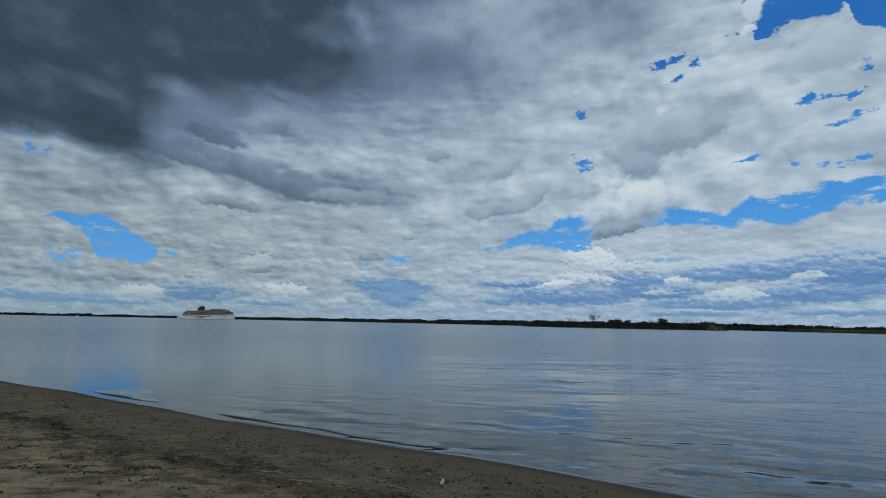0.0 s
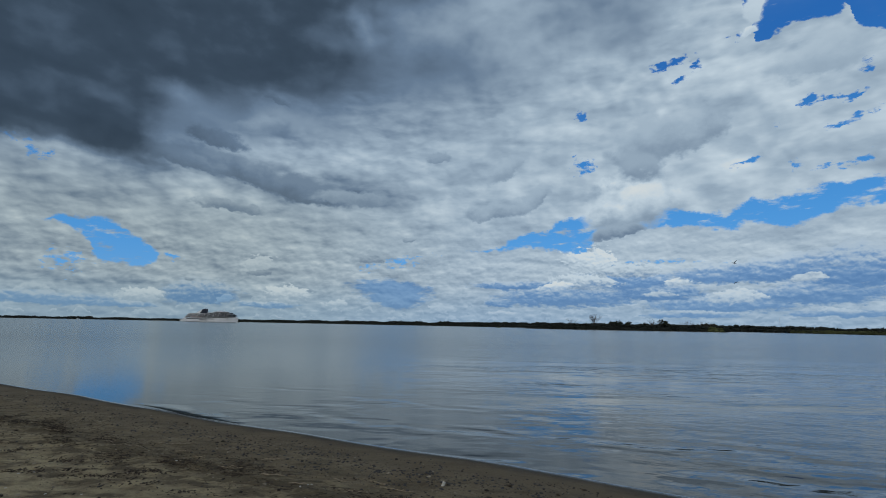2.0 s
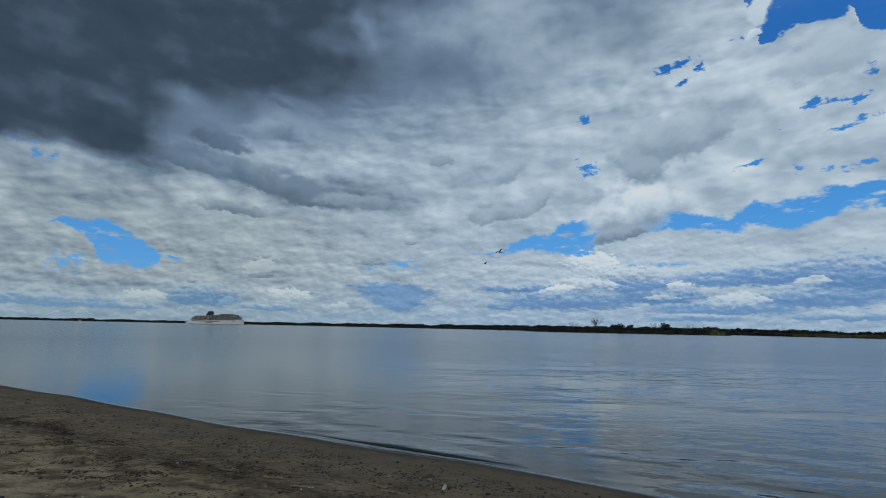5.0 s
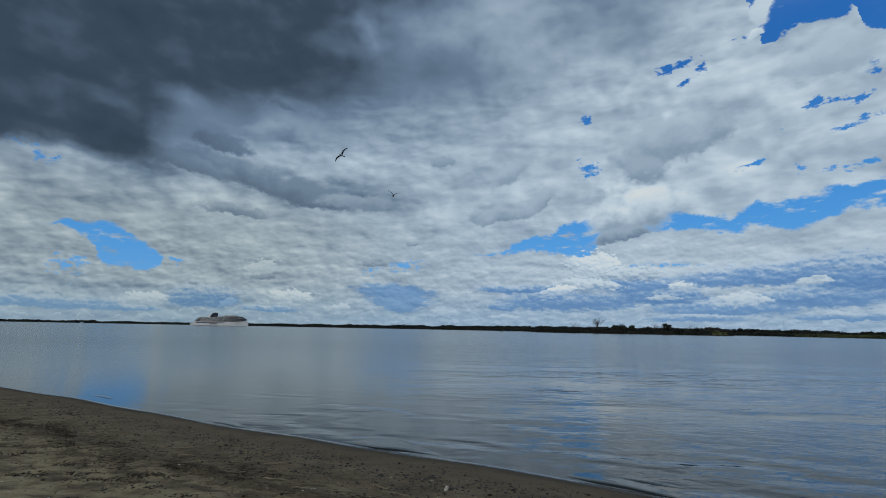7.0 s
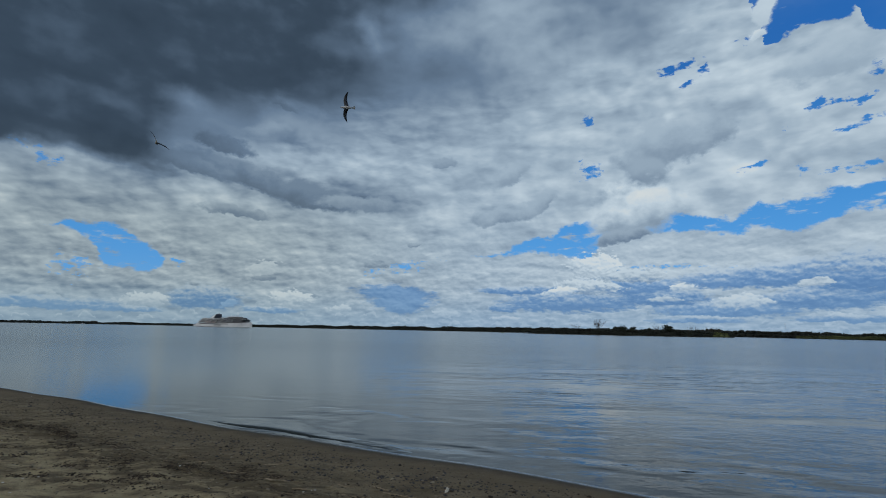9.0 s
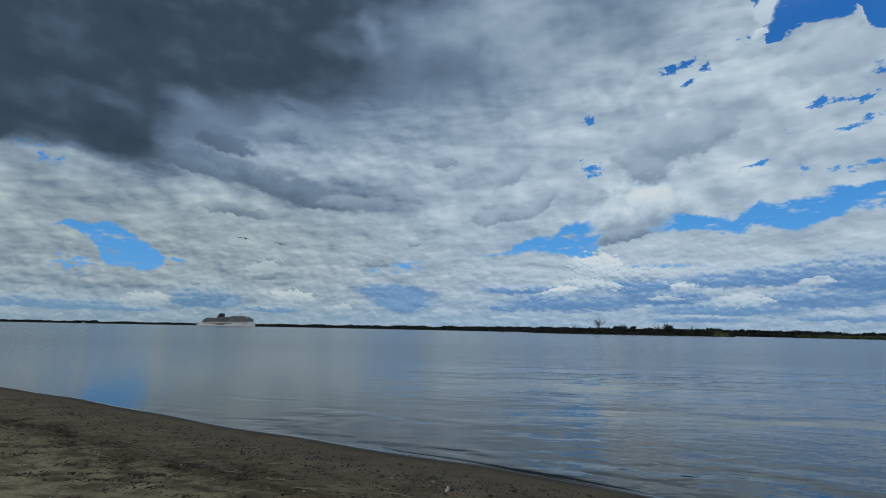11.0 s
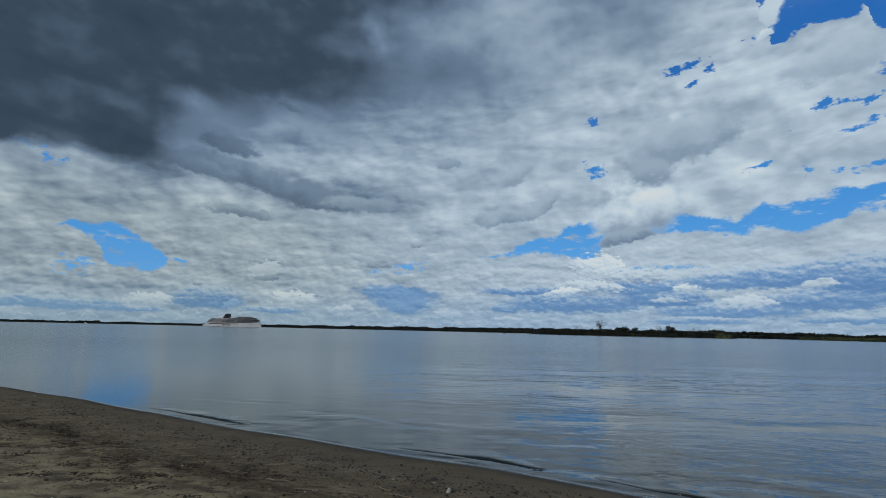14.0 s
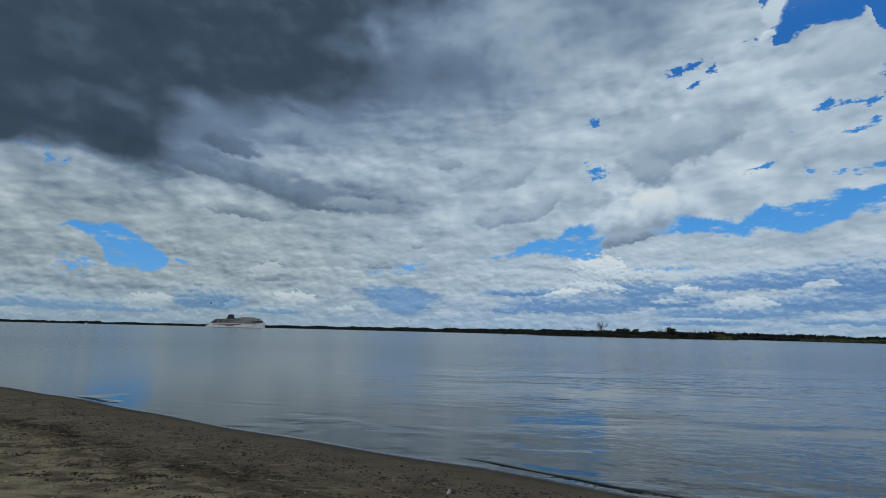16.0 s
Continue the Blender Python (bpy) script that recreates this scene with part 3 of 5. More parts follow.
MARSH = paint("pale_spring_shrub_green", (0.080, 0.092, 0.033), 0.9, 0.3, 0.08)
LEAF = paint("willow_leaf_green", (0.022, 0.029, 0.013), 0.85, 0.3, 0.5)
BARK = paint("grey_brown_bark", (0.085, 0.066, 0.048), 0.9, 0.25, 1.2, relief=0.02)
HULL = paint("white_ship_paint", (0.84, 0.85, 0.86), 0.35, 0.04, 0.08)
GLAZING = paint("dark_ship_glazing", (0.010, 0.012, 0.016), 0.4, 0.2, 0.2, shine=0.12)
NAVY = paint("navy_funnel_paint", (0.012, 0.016, 0.032), 0.4, 0.15, 0.3)
ORANGE = paint("orange_lifeboat_canopy", (0.30, 0.11, 0.06), 0.5, 0.1, 0.5)
STEEL = paint("pale_grey_mast_paint", (0.55, 0.56, 0.57), 0.5, 0.08, 0.5)
PLUME = paint("white_gull_plumage", (0.52, 0.52, 0.51), 0.8, 0.06, 20.0)
MANTLE = paint("grey_gull_mantle", (0.065, 0.068, 0.075), 0.8, 0.12, 20.0)
TIP = paint("black_wing_tip", (0.015, 0.015, 0.016), 0.8, 0.2, 20.0)
BILL = paint("yellow_bill", (0.55, 0.36, 0.06), 0.5, 0.1, 40.0)


def build_grit(n, b):
    f = n.add("ShaderNodeNewGeometry").outputs["Random Per Island"]
    n.put(b.inputs["Base Color"], n.ramp(f, ((0.0, (0.022, 0.016, 0.010)), (0.60, (0.055, 0.041, 0.026)), (0.82, (0.18, 0.145, 0.095)), (1.0, (0.36, 0.31, 0.23)))))
    b.inputs["Roughness"].default_value = 0.9


GRIT = material("beach_grit", build_grit)

# ---- helpers for meshes ----
def mesh(name, verts, faces, mat, smooth=False):
    me = bpy.data.meshes.new(name)
    me.from_pydata([tuple(v) for v in verts], [], [tuple(f) for f in faces])
    me.materials.append(mat)
    if smooth:
        me.polygons.foreach_set("use_smooth", [True] * len(me.polygons))
    me.update()
    return me


def part(name, data, parent, label="", at=None):
    ob = new(name, data)
    ob.parent = parent
    if at is not None:
        ob.matrix_basis = at
    if label:
        tagged(ob, label)
    return ob


def from_bm(name, bm, mat, smooth=False):
    me = bpy.data.meshes.new(name)
    bm.normal_update()
    bm.to_mesh(me)
    bm.free()
    me.materials.append(mat)
    if smooth:
        me.polygons.foreach_set("use_smooth", [True] * len(me.polygons))
    return me


# ---- the beach and the river bed: one sheet ----
SLOPE = 0.575
LEAN = math.cos(math.atan(SLOPE))


def shore_y(x):
    return 8.62 - SLOPE * x + 0.10 * math.sin(0.55 * x + 1.0) + 0.05 * math.sin(1.7 * x)


def inland(x, y):
    """Metres from the waterline, positive on the beach."""
    return (shore_y(x) - y) * LEAN


def at_inland(x, d):
    return shore_y(x) - d / LEAN


def sand_z(x, y):
    d = inland(x, y)
    if d < 0:
        return max(-3.0, 0.11 * d)
    z = 0.5 * (1 - math.exp(-d / 4.5))
    if d < 25:
        rough = min(1.0, d / 2.5)
        z += rough * (0.030 * noise.noise((x * 0.9, y * 0.9, 3)) + 0.018 * noise.noise((x * 3.1, y * 3.1, 7)))
        z += max(0, rough - 0.5) * 0.034 * noise.noise((x * 8.5, y * 8.5, 1))
        z += 0.035 * math.exp(-((d - 3.05) / 0.40) ** 2) * (0.6 + noise.noise((x * 2.5, y * 2.5, 5)))
        z -= 0.02 * math.exp(-((d - 0.9) / 0.5) ** 2)
    return z


def spread(lo, hi, fine_lo, fine_hi, step, grow=1.35):
    """Coordinates with even small steps in the middle that widen outwards."""
    mid = list(np.arange(fine_lo, fine_hi + step, step))
    out, s, c = [], step, mid[-1]
    while c < hi:
        s *= grow
        c += s
        out.append(min(c, hi))
    low, s, c = [], step, mid[0]
    while c > lo:
        s *= grow
        c -= s
        low.append(max(c, lo))
    return low[::-1] + mid + out


def build_ground():
    xs = spread(-4600, 4600, -17, 6, 0.055)
    ds = spread(-4600, 4600, -1.0, 8.2, 0.055)
    verts = [(x, at_inland(x, d) if abs(x) < 60 else 8.62 - SLOPE * x - d / LEAN, 0) for d in ds for x in xs]
    verts = [(x, y, sand_z(x, y)) for x, y, _ in verts]
    k = len(xs)
    faces = [(j * k + i, j * k + i + 1, (j + 1) * k + i + 1, (j + 1) * k + i) for j in range(len(ds) - 1) for i in range(k - 1)]
    faces = [f[::-1] for f in faces]
    ob = new("ground", mesh("ground", verts, faces, SAND, True))
    tagged(ob, "brown sandy river beach, damp and dark along the water", "beach", kind="structure")


def build_water_sheet():
    verts = [(-4800, -4800, 0), (4800, -4800, 0), (4800, 4800, 0), (-4800, 4800, 0)]
    ob = new("water", mesh("water", verts, [(0, 1, 2, 3)], WATER))
    tagged(ob, "calm wide river water mirroring cloud and blue sky, lightly rippled", "river", kind="structure")
    return ob


build_ground()
water = build_water_sheet()


# ---- the far bank ----
FAR = ((-95, 3300), (-40, 3200), (-21, 2700), (-10, 2150), (0, 1750), (8, 1400), (20, 1450), (29, 1300), (36, 980), (45, 800), (95, 700))


def far_edge(deg):
    return float(np.interp(deg, [a for a, _ in FAR], [r for _, r in FAR]))


def polar(deg, r, z=0.0):
    a = radians(deg)
    return Vector((r * math.sin(a), r * math.cos(a), z))


def build_far_bank():
    verts, faces = [], []
    degs = [d * 0.5 for d in range(-190, 191)]
    for d in degs:
        r = far_edge(d) * (1 + 0.006 * noise.noise((d * 0.7, 0, 0)))
        for dr, z in ((-3, -0.6), (0, 0.25), (6, 1.2), (40, 1.6), (1600, 2.2)):
            verts.append(polar(d, r + dr, z))
    for i in range(len(degs) - 1):
        for j in range(4):
            faces.append((5 * i + j, 5 * i + j + 1, 5 * i + 6 + j, 5 * i + 5 + j))
    tagged(new("far_bank", mesh("far_bank", verts, [f[::-1] for f in faces], BANK, True)),
           "low dark wooded shore across the river", "river bank", kind="structure")


ICO_V, ICO_F = None, None


def ico():
    global ICO_V, ICO_F
    if ICO_V is None:
        bm = bmesh.new()
        bmesh.ops.create_icosphere(bm, subdivisions=1, radius=1)
        bm.verts.ensure_lookup_table()
        ICO_V = np.array([v.co[:] for v in bm.verts])
        ICO_F = np.array([[v.index for v in f.verts] for f in bm.faces])
        bm.free()
    return ICO_V, ICO_F


def clump_mesh(name, clumps, mat, rng, jag=0.35):
    """Many small jagged clumps (x, y, z, width, height) in one mesh."""
    v0, f0 = ico()
    vs, fs = [], []
    for i, (x, y, z, w, h) in enumerate(clumps):
        v = v0 * (1 + jag * rng.uniform(-1, 1, (len(v0), 1)))
        vs.append(v * (w, w, h) + (x, y, z))
        fs.append(f0 + i * len(v0))
    return mesh(name, np.concatenate(vs).tolist(), np.concatenate(fs).tolist(), mat)


def build_woods(name, label, deg0, deg1, edge, depth, height, count, mat, seed, spire=0.4):
    rng = np.random.default_rng(seed)
    clumps = []
    for _ in range(count):
        d = rng.uniform(deg0, deg1)
        r = edge(d) + 5 + depth * rng.random() ** 1.5
        swell = 0.86 + 0.26 * noise.noise((d * 0.55, seed, 0)) + 0.16 * noise.noise((d * 2.3, seed, 4))
        h = height(d) * max(0.45, swell) * rng.uniform(0.80, 1.06)
        c = polar(d, r)
        w = h * rng.uniform(0.26, 0.46)
        if rng.random() < spire:
            for k in range(4):
                s = 1 - k / 4.2
                clumps.append((c.x, c.y, 1 + h * (0.25 + 0.2 * k), w * 0.8 * s + 0.3, h * 0.17))
        else:
            for _ in range(4):
                o = rng.normal(0, 0.45, 3) * w
                clumps.append((c.x + o[0], c.y + o[1], 1 + h * rng.uniform(0.35, 0.85), w * rng.uniform(0.5, 0.9), h * rng.uniform(0.13, 0.22)))
        clumps.append((c.x, c.y, 0.6 + h * 0.22, w * 1.9, h * 0.38))
    ob = new(name, clump_mesh(name, clumps, mat, rng))
    tagged(ob, label, "forest", kind="stuff")


ISLE_R = 700.0


def isle_edge(deg):
    return ISLE_R + 60 * ((deg - 18) / 12) ** 2


def build_isle():
    verts, faces = [], []
    degs = [9 + i * 0.25 for i in range(84)]
    for d in degs:
        e = min(1.0, (d - 9) / 1.5, (29.75 - d) / 1.0)
        r = isle_edge(d) + 4 * noise.noise((d, 2, 0))
        for dr, z in ((-2, -0.5), (0, 0.1), (4, 0.9 * e), (45, 1.0 * e), (60, -0.5)):
            verts.append(polar(d, r + dr, z))
    for i in range(len(degs) - 1):
        for j in range(4):
            faces.append((5 * i + j + 5, 5 * i + 6 + j, 5 * i + j + 1, 5 * i + j))
    tagged(new("island", mesh("island", verts, [f[::-1] for f in faces], BANK, True)),
           "low scrub-covered island on the river", "island", kind="structure")


build_far_bank()
build_isle()
build_woods("far_forest", "distant low line of dark forest on the far shore", -62, -18, far_edge, 160, lambda d: 13.5, 2600, WOODS, 11, 0.15)
build_woods("forest", "dark mixed forest along the far shore", -20, 10, far_edge, 140, lambda d: 15.5, 2600, WOODS, 12)
build_woods("forest", "dark spruce forest on the shore behind the island", 8, 62, far_edge, 160, lambda d: 16.5 if d < 29 else 16.5 - 0.7 * min(10, d - 29), 2300, WOODS, 13, 0.55)
build_woods("scrub", "dark leafless scrub along the island bank", 10, 29.6, isle_edge, 40, lambda d: 8.4 * min(1, (d - 9.4) / 3.5), 1700, WOODS, 14, 0.0)
build_woods("marsh_scrub", "pale yellow-green spring shrubs at the water's edge", 35, 62, lambda d: far_edge(d) - 25, 25, lambda d: 4.6, 700, MARSH, 15, 0.0)
build_woods("marsh_scrub", "yellow-green shrub at the island's tip", 28.3, 29.5, lambda d: isle_edge(d) - 3, 10, lambda d: 6.0, 40, MARSH, 16, 0.0)


# ---- single trees and marks on the far side ----
def tube(points, radii, sides=5):
    """Rings along a line of points: vertices and faces."""
    vs, fs = [], []
    for i, (p, r) in enumerate(zip(points, radii)):
        a = (points[min(i + 1, len(points) - 1)] - points[max(i - 1, 0)]).normalized()
        u = a.orthogonal().normalized()
        v = a.cross(u)
        for k in range(sides):
            g = 2 * math.pi * k / sides
            vs.append(p + (u * math.cos(g) + v * math.sin(g)) * r)
    for i in range(len(points) - 1):
        for k in range(sides):
            b, c = i * sides, (k + 1) % sides
            fs.append((b + k, b + c, b + sides + c, b + sides + k))
    return vs, fs


def join(pieces):
    vs, fs = [], []
    for v, f in pieces:
        fs += [tuple(i + len(vs) for i in q) for q in f]
        vs += list(v)
    return vs, fs


def grow(rng, start, way, length, radius, depth, out, ends):
    """One limb with its side branches."""
    pts = [start]
    d = way.normalized()
    for i in range(4):
        d = (d + Vector(rng.normal(0, 0.10, 3)) + Vector((0, 0, 0.05))).normalized()
        pts.append(pts[-1] + d * length / 4)
    out.append(tube(pts, [radius * (1 - 0.18 * i) for i in range(5)], 5 if depth > 1 else 4))
    if depth == 0:
        ends.append(pts[-1])
        return
    for k in range(5 if depth > 1 else 6):
        i = 1 + int(rng.integers(0, 4))
        side = Vector(rng.normal(0, 1, 3))
        side.z = abs(side.z) * 0.5
        w = (d * 0.75 + side.normalized() * 0.8).normalized()
        grow(rng, pts[i], w, length * rng.uniform(0.5, 0.72), radius * 0.52, depth - 1, out, ends)
    ends.append(pts[-1])


def bare_tree(deg, r, height, seed, label, fork=3, depth=2):
    rng = np.random.default_rng(seed)
    root = tagged(new("bare_tree"), label, "tree")
    root.matrix_basis = Matrix.Translation(polar(deg, r, 0.8))
    h = height * 0.34
    vs, fs = tube([Vector((0, 0, -0.6)), Vector((0.1, 0, h * 0.5)), Vector((0, 0.1, h))], [height * 0.024, height * 0.017, height * 0.013], 8)
    part("trunk", mesh("trunk", vs, fs, BARK, True), root)
    limbs, ends = [], []
    for k in range(fork + 2):
        a = 2 * math.pi * k / (fork + 2) + rng.uniform(-0.3, 0.3)
        one = []
        grow(rng, Vector((0, 0.1, h * rng.uniform(0.75, 1.0))), Vector((1.15 * math.cos(a), 1.15 * math.sin(a), 1.0)), height * 0.36, height * 0.0095, depth, one, ends)
        vs, fs = join(one)
        part("limb", mesh("limb", vs, fs, BARK), root)
    return root


def leafy_tree(deg, r, height, width, seed, label, mat=None):
    rng = np.random.default_rng(seed)
    root = tagged(new("tree"), label, "tree")
    root.matrix_basis = Matrix.Translation(polar(deg, r, 0.8))
    out, ends = [], []
    vs, fs = tube([Vector((0, 0, -0.6)), Vector((0.1, 0.1, height * 0.35))], [height * 0.03, height * 0.02], 8)
    part("trunk", mesh("trunk", vs, fs, BARK, True), root)
    for k in range(5):
        a = 2 * math.pi * k / 5 + rng.uniform(-0.3, 0.3)
        grow(rng, Vector((0, 0, height * 0.25)), Vector((math.cos(a), math.sin(a), 1.1)), height * 0.3, height * 0.013, 1, out, ends)
    vs, fs = join(out)
    part("limbs", mesh("limbs", vs, fs, BARK), root)
    clumps = []
    lobes = [(rng.uniform(-0.32, 0.32) * width, rng.uniform(-0.32, 0.32) * width, height * rng.uniform(0.45, 0.8), rng.uniform(0.16, 0.28)) for _ in range(9)]
    for _ in range(420):
        lx, ly, lz, lr = lobes[int(rng.integers(0, 9))]
        o = rng.normal(0, 1, 3)
        o = o / np.linalg.norm(o) * rng.random() ** 0.4
        s = rng.uniform(0.018, 0.045) * width
        clumps.append((lx + o[0] * lr * width, ly + o[1] * lr * width, max(height * 0.12, lz + o[2] * lr * height * 0.8), s, s * 0.7))
    part("crown", clump_mesh("crown", clumps, mat or LEAF, rng, 0.5), root)
    return root


bare_tree(17.15, isle_edge(17.15) + 8, 22.5, 3, "tall leafless spreading tree on the island bank", 4, 3)
bare_tree(14.8, isle_edge(14.8) + 8, 19.0, 4, "slender leafless tree on the island bank", 1)
bare_tree(22.94, isle_edge(22.9) + 10, 17.0, 5, "leafless tree among bushes on the island", 2)
bare_tree(23.4, isle_edge(23.4) + 12, 16.0, 6, "leafless tree among bushes on the island", 2)
for deg_, h_, s_ in ((26.1, 15.5, 21), (26.75, 14.5, 22), (27.4, 15.0, 23), (28.0, 14.0, 24), (28.5, 15.0, 25)):
    tagged(bare_tree(deg_, isle_edge(deg_) + 10, h_, s_, "thin leafless tree in a row on the island", 2), group="row of thin trees on the island")
leafy_tree(19.5, isle_edge(19.5) + 9, 13.0, 18.0, 31, "dark rounded willow on the island bank")
leafy_tree(20.7, isle_edge(20.7) + 9, 12.0, 15.0, 32, "dark rounded willow on the island bank")
leafy_tree(22.3, isle_edge(22.3) + 9, 11.0, 8.0, 33, "dark leafy bush on the island bank")
leafy_tree(24.12, isle_edge(24.1) + 7, 15.5, 16.0, 34, "dark dense rounded tree on the island bank")
leafy_tree(18.2, isle_edge(18.2) + 9, 9.5, 9.0, 35, "dark leafy bush on the island bank")


def box_mesh(name, size, mat, at=(0, 0, 0), bevel=0.0):
    bm = bmesh.new()
    bmesh.ops.create_cube(bm, size=1)
    bmesh.ops.scale(bm, vec=size, verts=bm.verts)
    bmesh.ops.translate(bm, vec=at, verts=bm.verts)
    if bevel:
        bmesh.ops.bevel(bm, geom=bm.edges[:], offset=bevel, segments=1, affect="EDGES")
    return from_bm(name, bm, mat)


def farm_building():
    root = tagged(new("building"), "dark broad farm building on the distant shore", "building")
    root.matrix_basis = Matrix.Translation(polar(-34.47, far_edge(-34.47) + 12, 1.2)) @ pose(0, 0, 0, 0, 0, 34)
    part("wall", box_mesh("wall", (26, 14, 9), BANK, (0, 0, 4.5), 0.1), root)
    vs = [(-14, -8, 9), (14, -8, 9), (14, 8, 9), (-14, 8, 9), (-12, 0, 15), (12, 0, 15)]
    part("roof", mesh("roof", vs, [(0, 1, 5, 4), (2, 3, 4, 5), (1, 2, 5), (3, 0, 4), (3, 2, 1, 0)], BANK), root)
    part("silo", box_mesh("silo", (6, 6, 14), BANK, (12, 9, 7), 1.2), root)


def far_boat():
    root = tagged(new("motor_boat"), "small white motor boat far off on the river", "boat")
    root.matrix_basis = Matrix.Translation(polar(-35.3, 2300, 0)) @ pose(0, 0, 0, 0, 0, 40)
    vs = []
    for x, b, top in ((-6, 1.8, 1.4), (0, 2.0, 1.5), (4, 1.4, 1.9), (6.5, 0.1, 2.3)):
        vs += [(x, -b, top), (x, -b * 0.7, -0.3), (x, b * 0.7, -0.3), (x, b, top)]
    fs = [(4 * i + j, 4 * i + 4 + j, 4 * i + 5 + j, 4 * i + 1 + j) for i in range(3) for j in range(3)] + [(3, 2, 1, 0)]
    fs += [(4 * i + 3, 4 * i + 7, 4 * i + 4, 4 * i) for i in range(3)]
    part("hull", mesh("hull", vs, fs, HULL), root)
    part("cabin", box_mesh("cabin", (5, 3, 2.6), HULL, (-1, 0, 2.6), 0.3), root)
    part("mast", box_mesh("mast", (0.25, 0.25, 4), STEEL, (-1.5, 0, 5.5)), root)


def channel_buoy():
    root = tagged(new("channel_buoy"), "low green float moored on the river", "buoy")
    root.matrix_basis = Matrix.Translation(polar(6.81, 700, 0))
    bm = bmesh.new()
    bmesh.ops.create_cone(bm, cap_ends=True, segments=20, radius1=2.0, radius2=1.7, depth=1.2)
    bmesh.ops.translate(bm, vec=(0, 0, 0.3), verts=bm.verts)
    part("float", from_bm("float", bm, MARSH), root)
    part("topmark", box_mesh("topmark", (0.5, 0.5, 1.6), BANK, (0, 0, 1.6), 0.1), root)


def radio_mast():
    root = tagged(new("radio_mast"), "thin lattice radio mast behind the far woods", "mast")
    root.matrix_basis = Matrix.Translation(polar(34.18, 1150, 1.5))
    for sx, sy in ((-1, -1), (1, -1), (1, 1), (-1, 1)):
        vs, fs = tube([Vector((sx * 1.0, sy * 1.0, 0)), Vector((sx * 0.2, sy * 0.2, 27))], [0.05, 0.04], 4)
        part("leg", mesh("leg", vs, fs, STEEL), root)
    for z in range(3, 27, 3):
        k = 1 - z / 34
        part("brace", box_mesh("brace", (2 * k, 2 * k, 0.05), STEEL, (0, 0, z)), root)


farm_building()
far_boat()
channel_buoy()
radio_mast()


# ---- the cruise ship: bow towards +x of its own space, keel under the origin ----
def deck_ring(x0, x1, half, nose, tail=0.0, n=7):
    """Outline of a deck, rounded to the bow by nose and to the stern by tail metres."""
    pts = []
    for i in range(n):
        a = math.pi / 2 * i / (n - 1)
        pts.append((x1 - nose + nose * math.sin(a), half * math.cos(a) ** 0.7 if i < n - 1 else 0.0))
    port = [(x0, half * (0.8 if tail else 1.0)), (x0 + tail, half)] + pts
    return [(x, -y) for x, y in port] + [(x, y) for x, y in port[::-1][1:]]


def slab(name, ring, z0, z1, mat, shrink=1.0):
    k = len(ring)
    vs = [(x, y, z0) for x, y in ring] + [(x, y * shrink, z1) for x, y in ring]
    fs = [(i, (i + 1) % k, k + (i + 1) % k, k + i) for i in range(k)] + [tuple(range(k, 2 * k)), tuple(range(k))[::-1]]
    return mesh(name, vs, fs, mat)


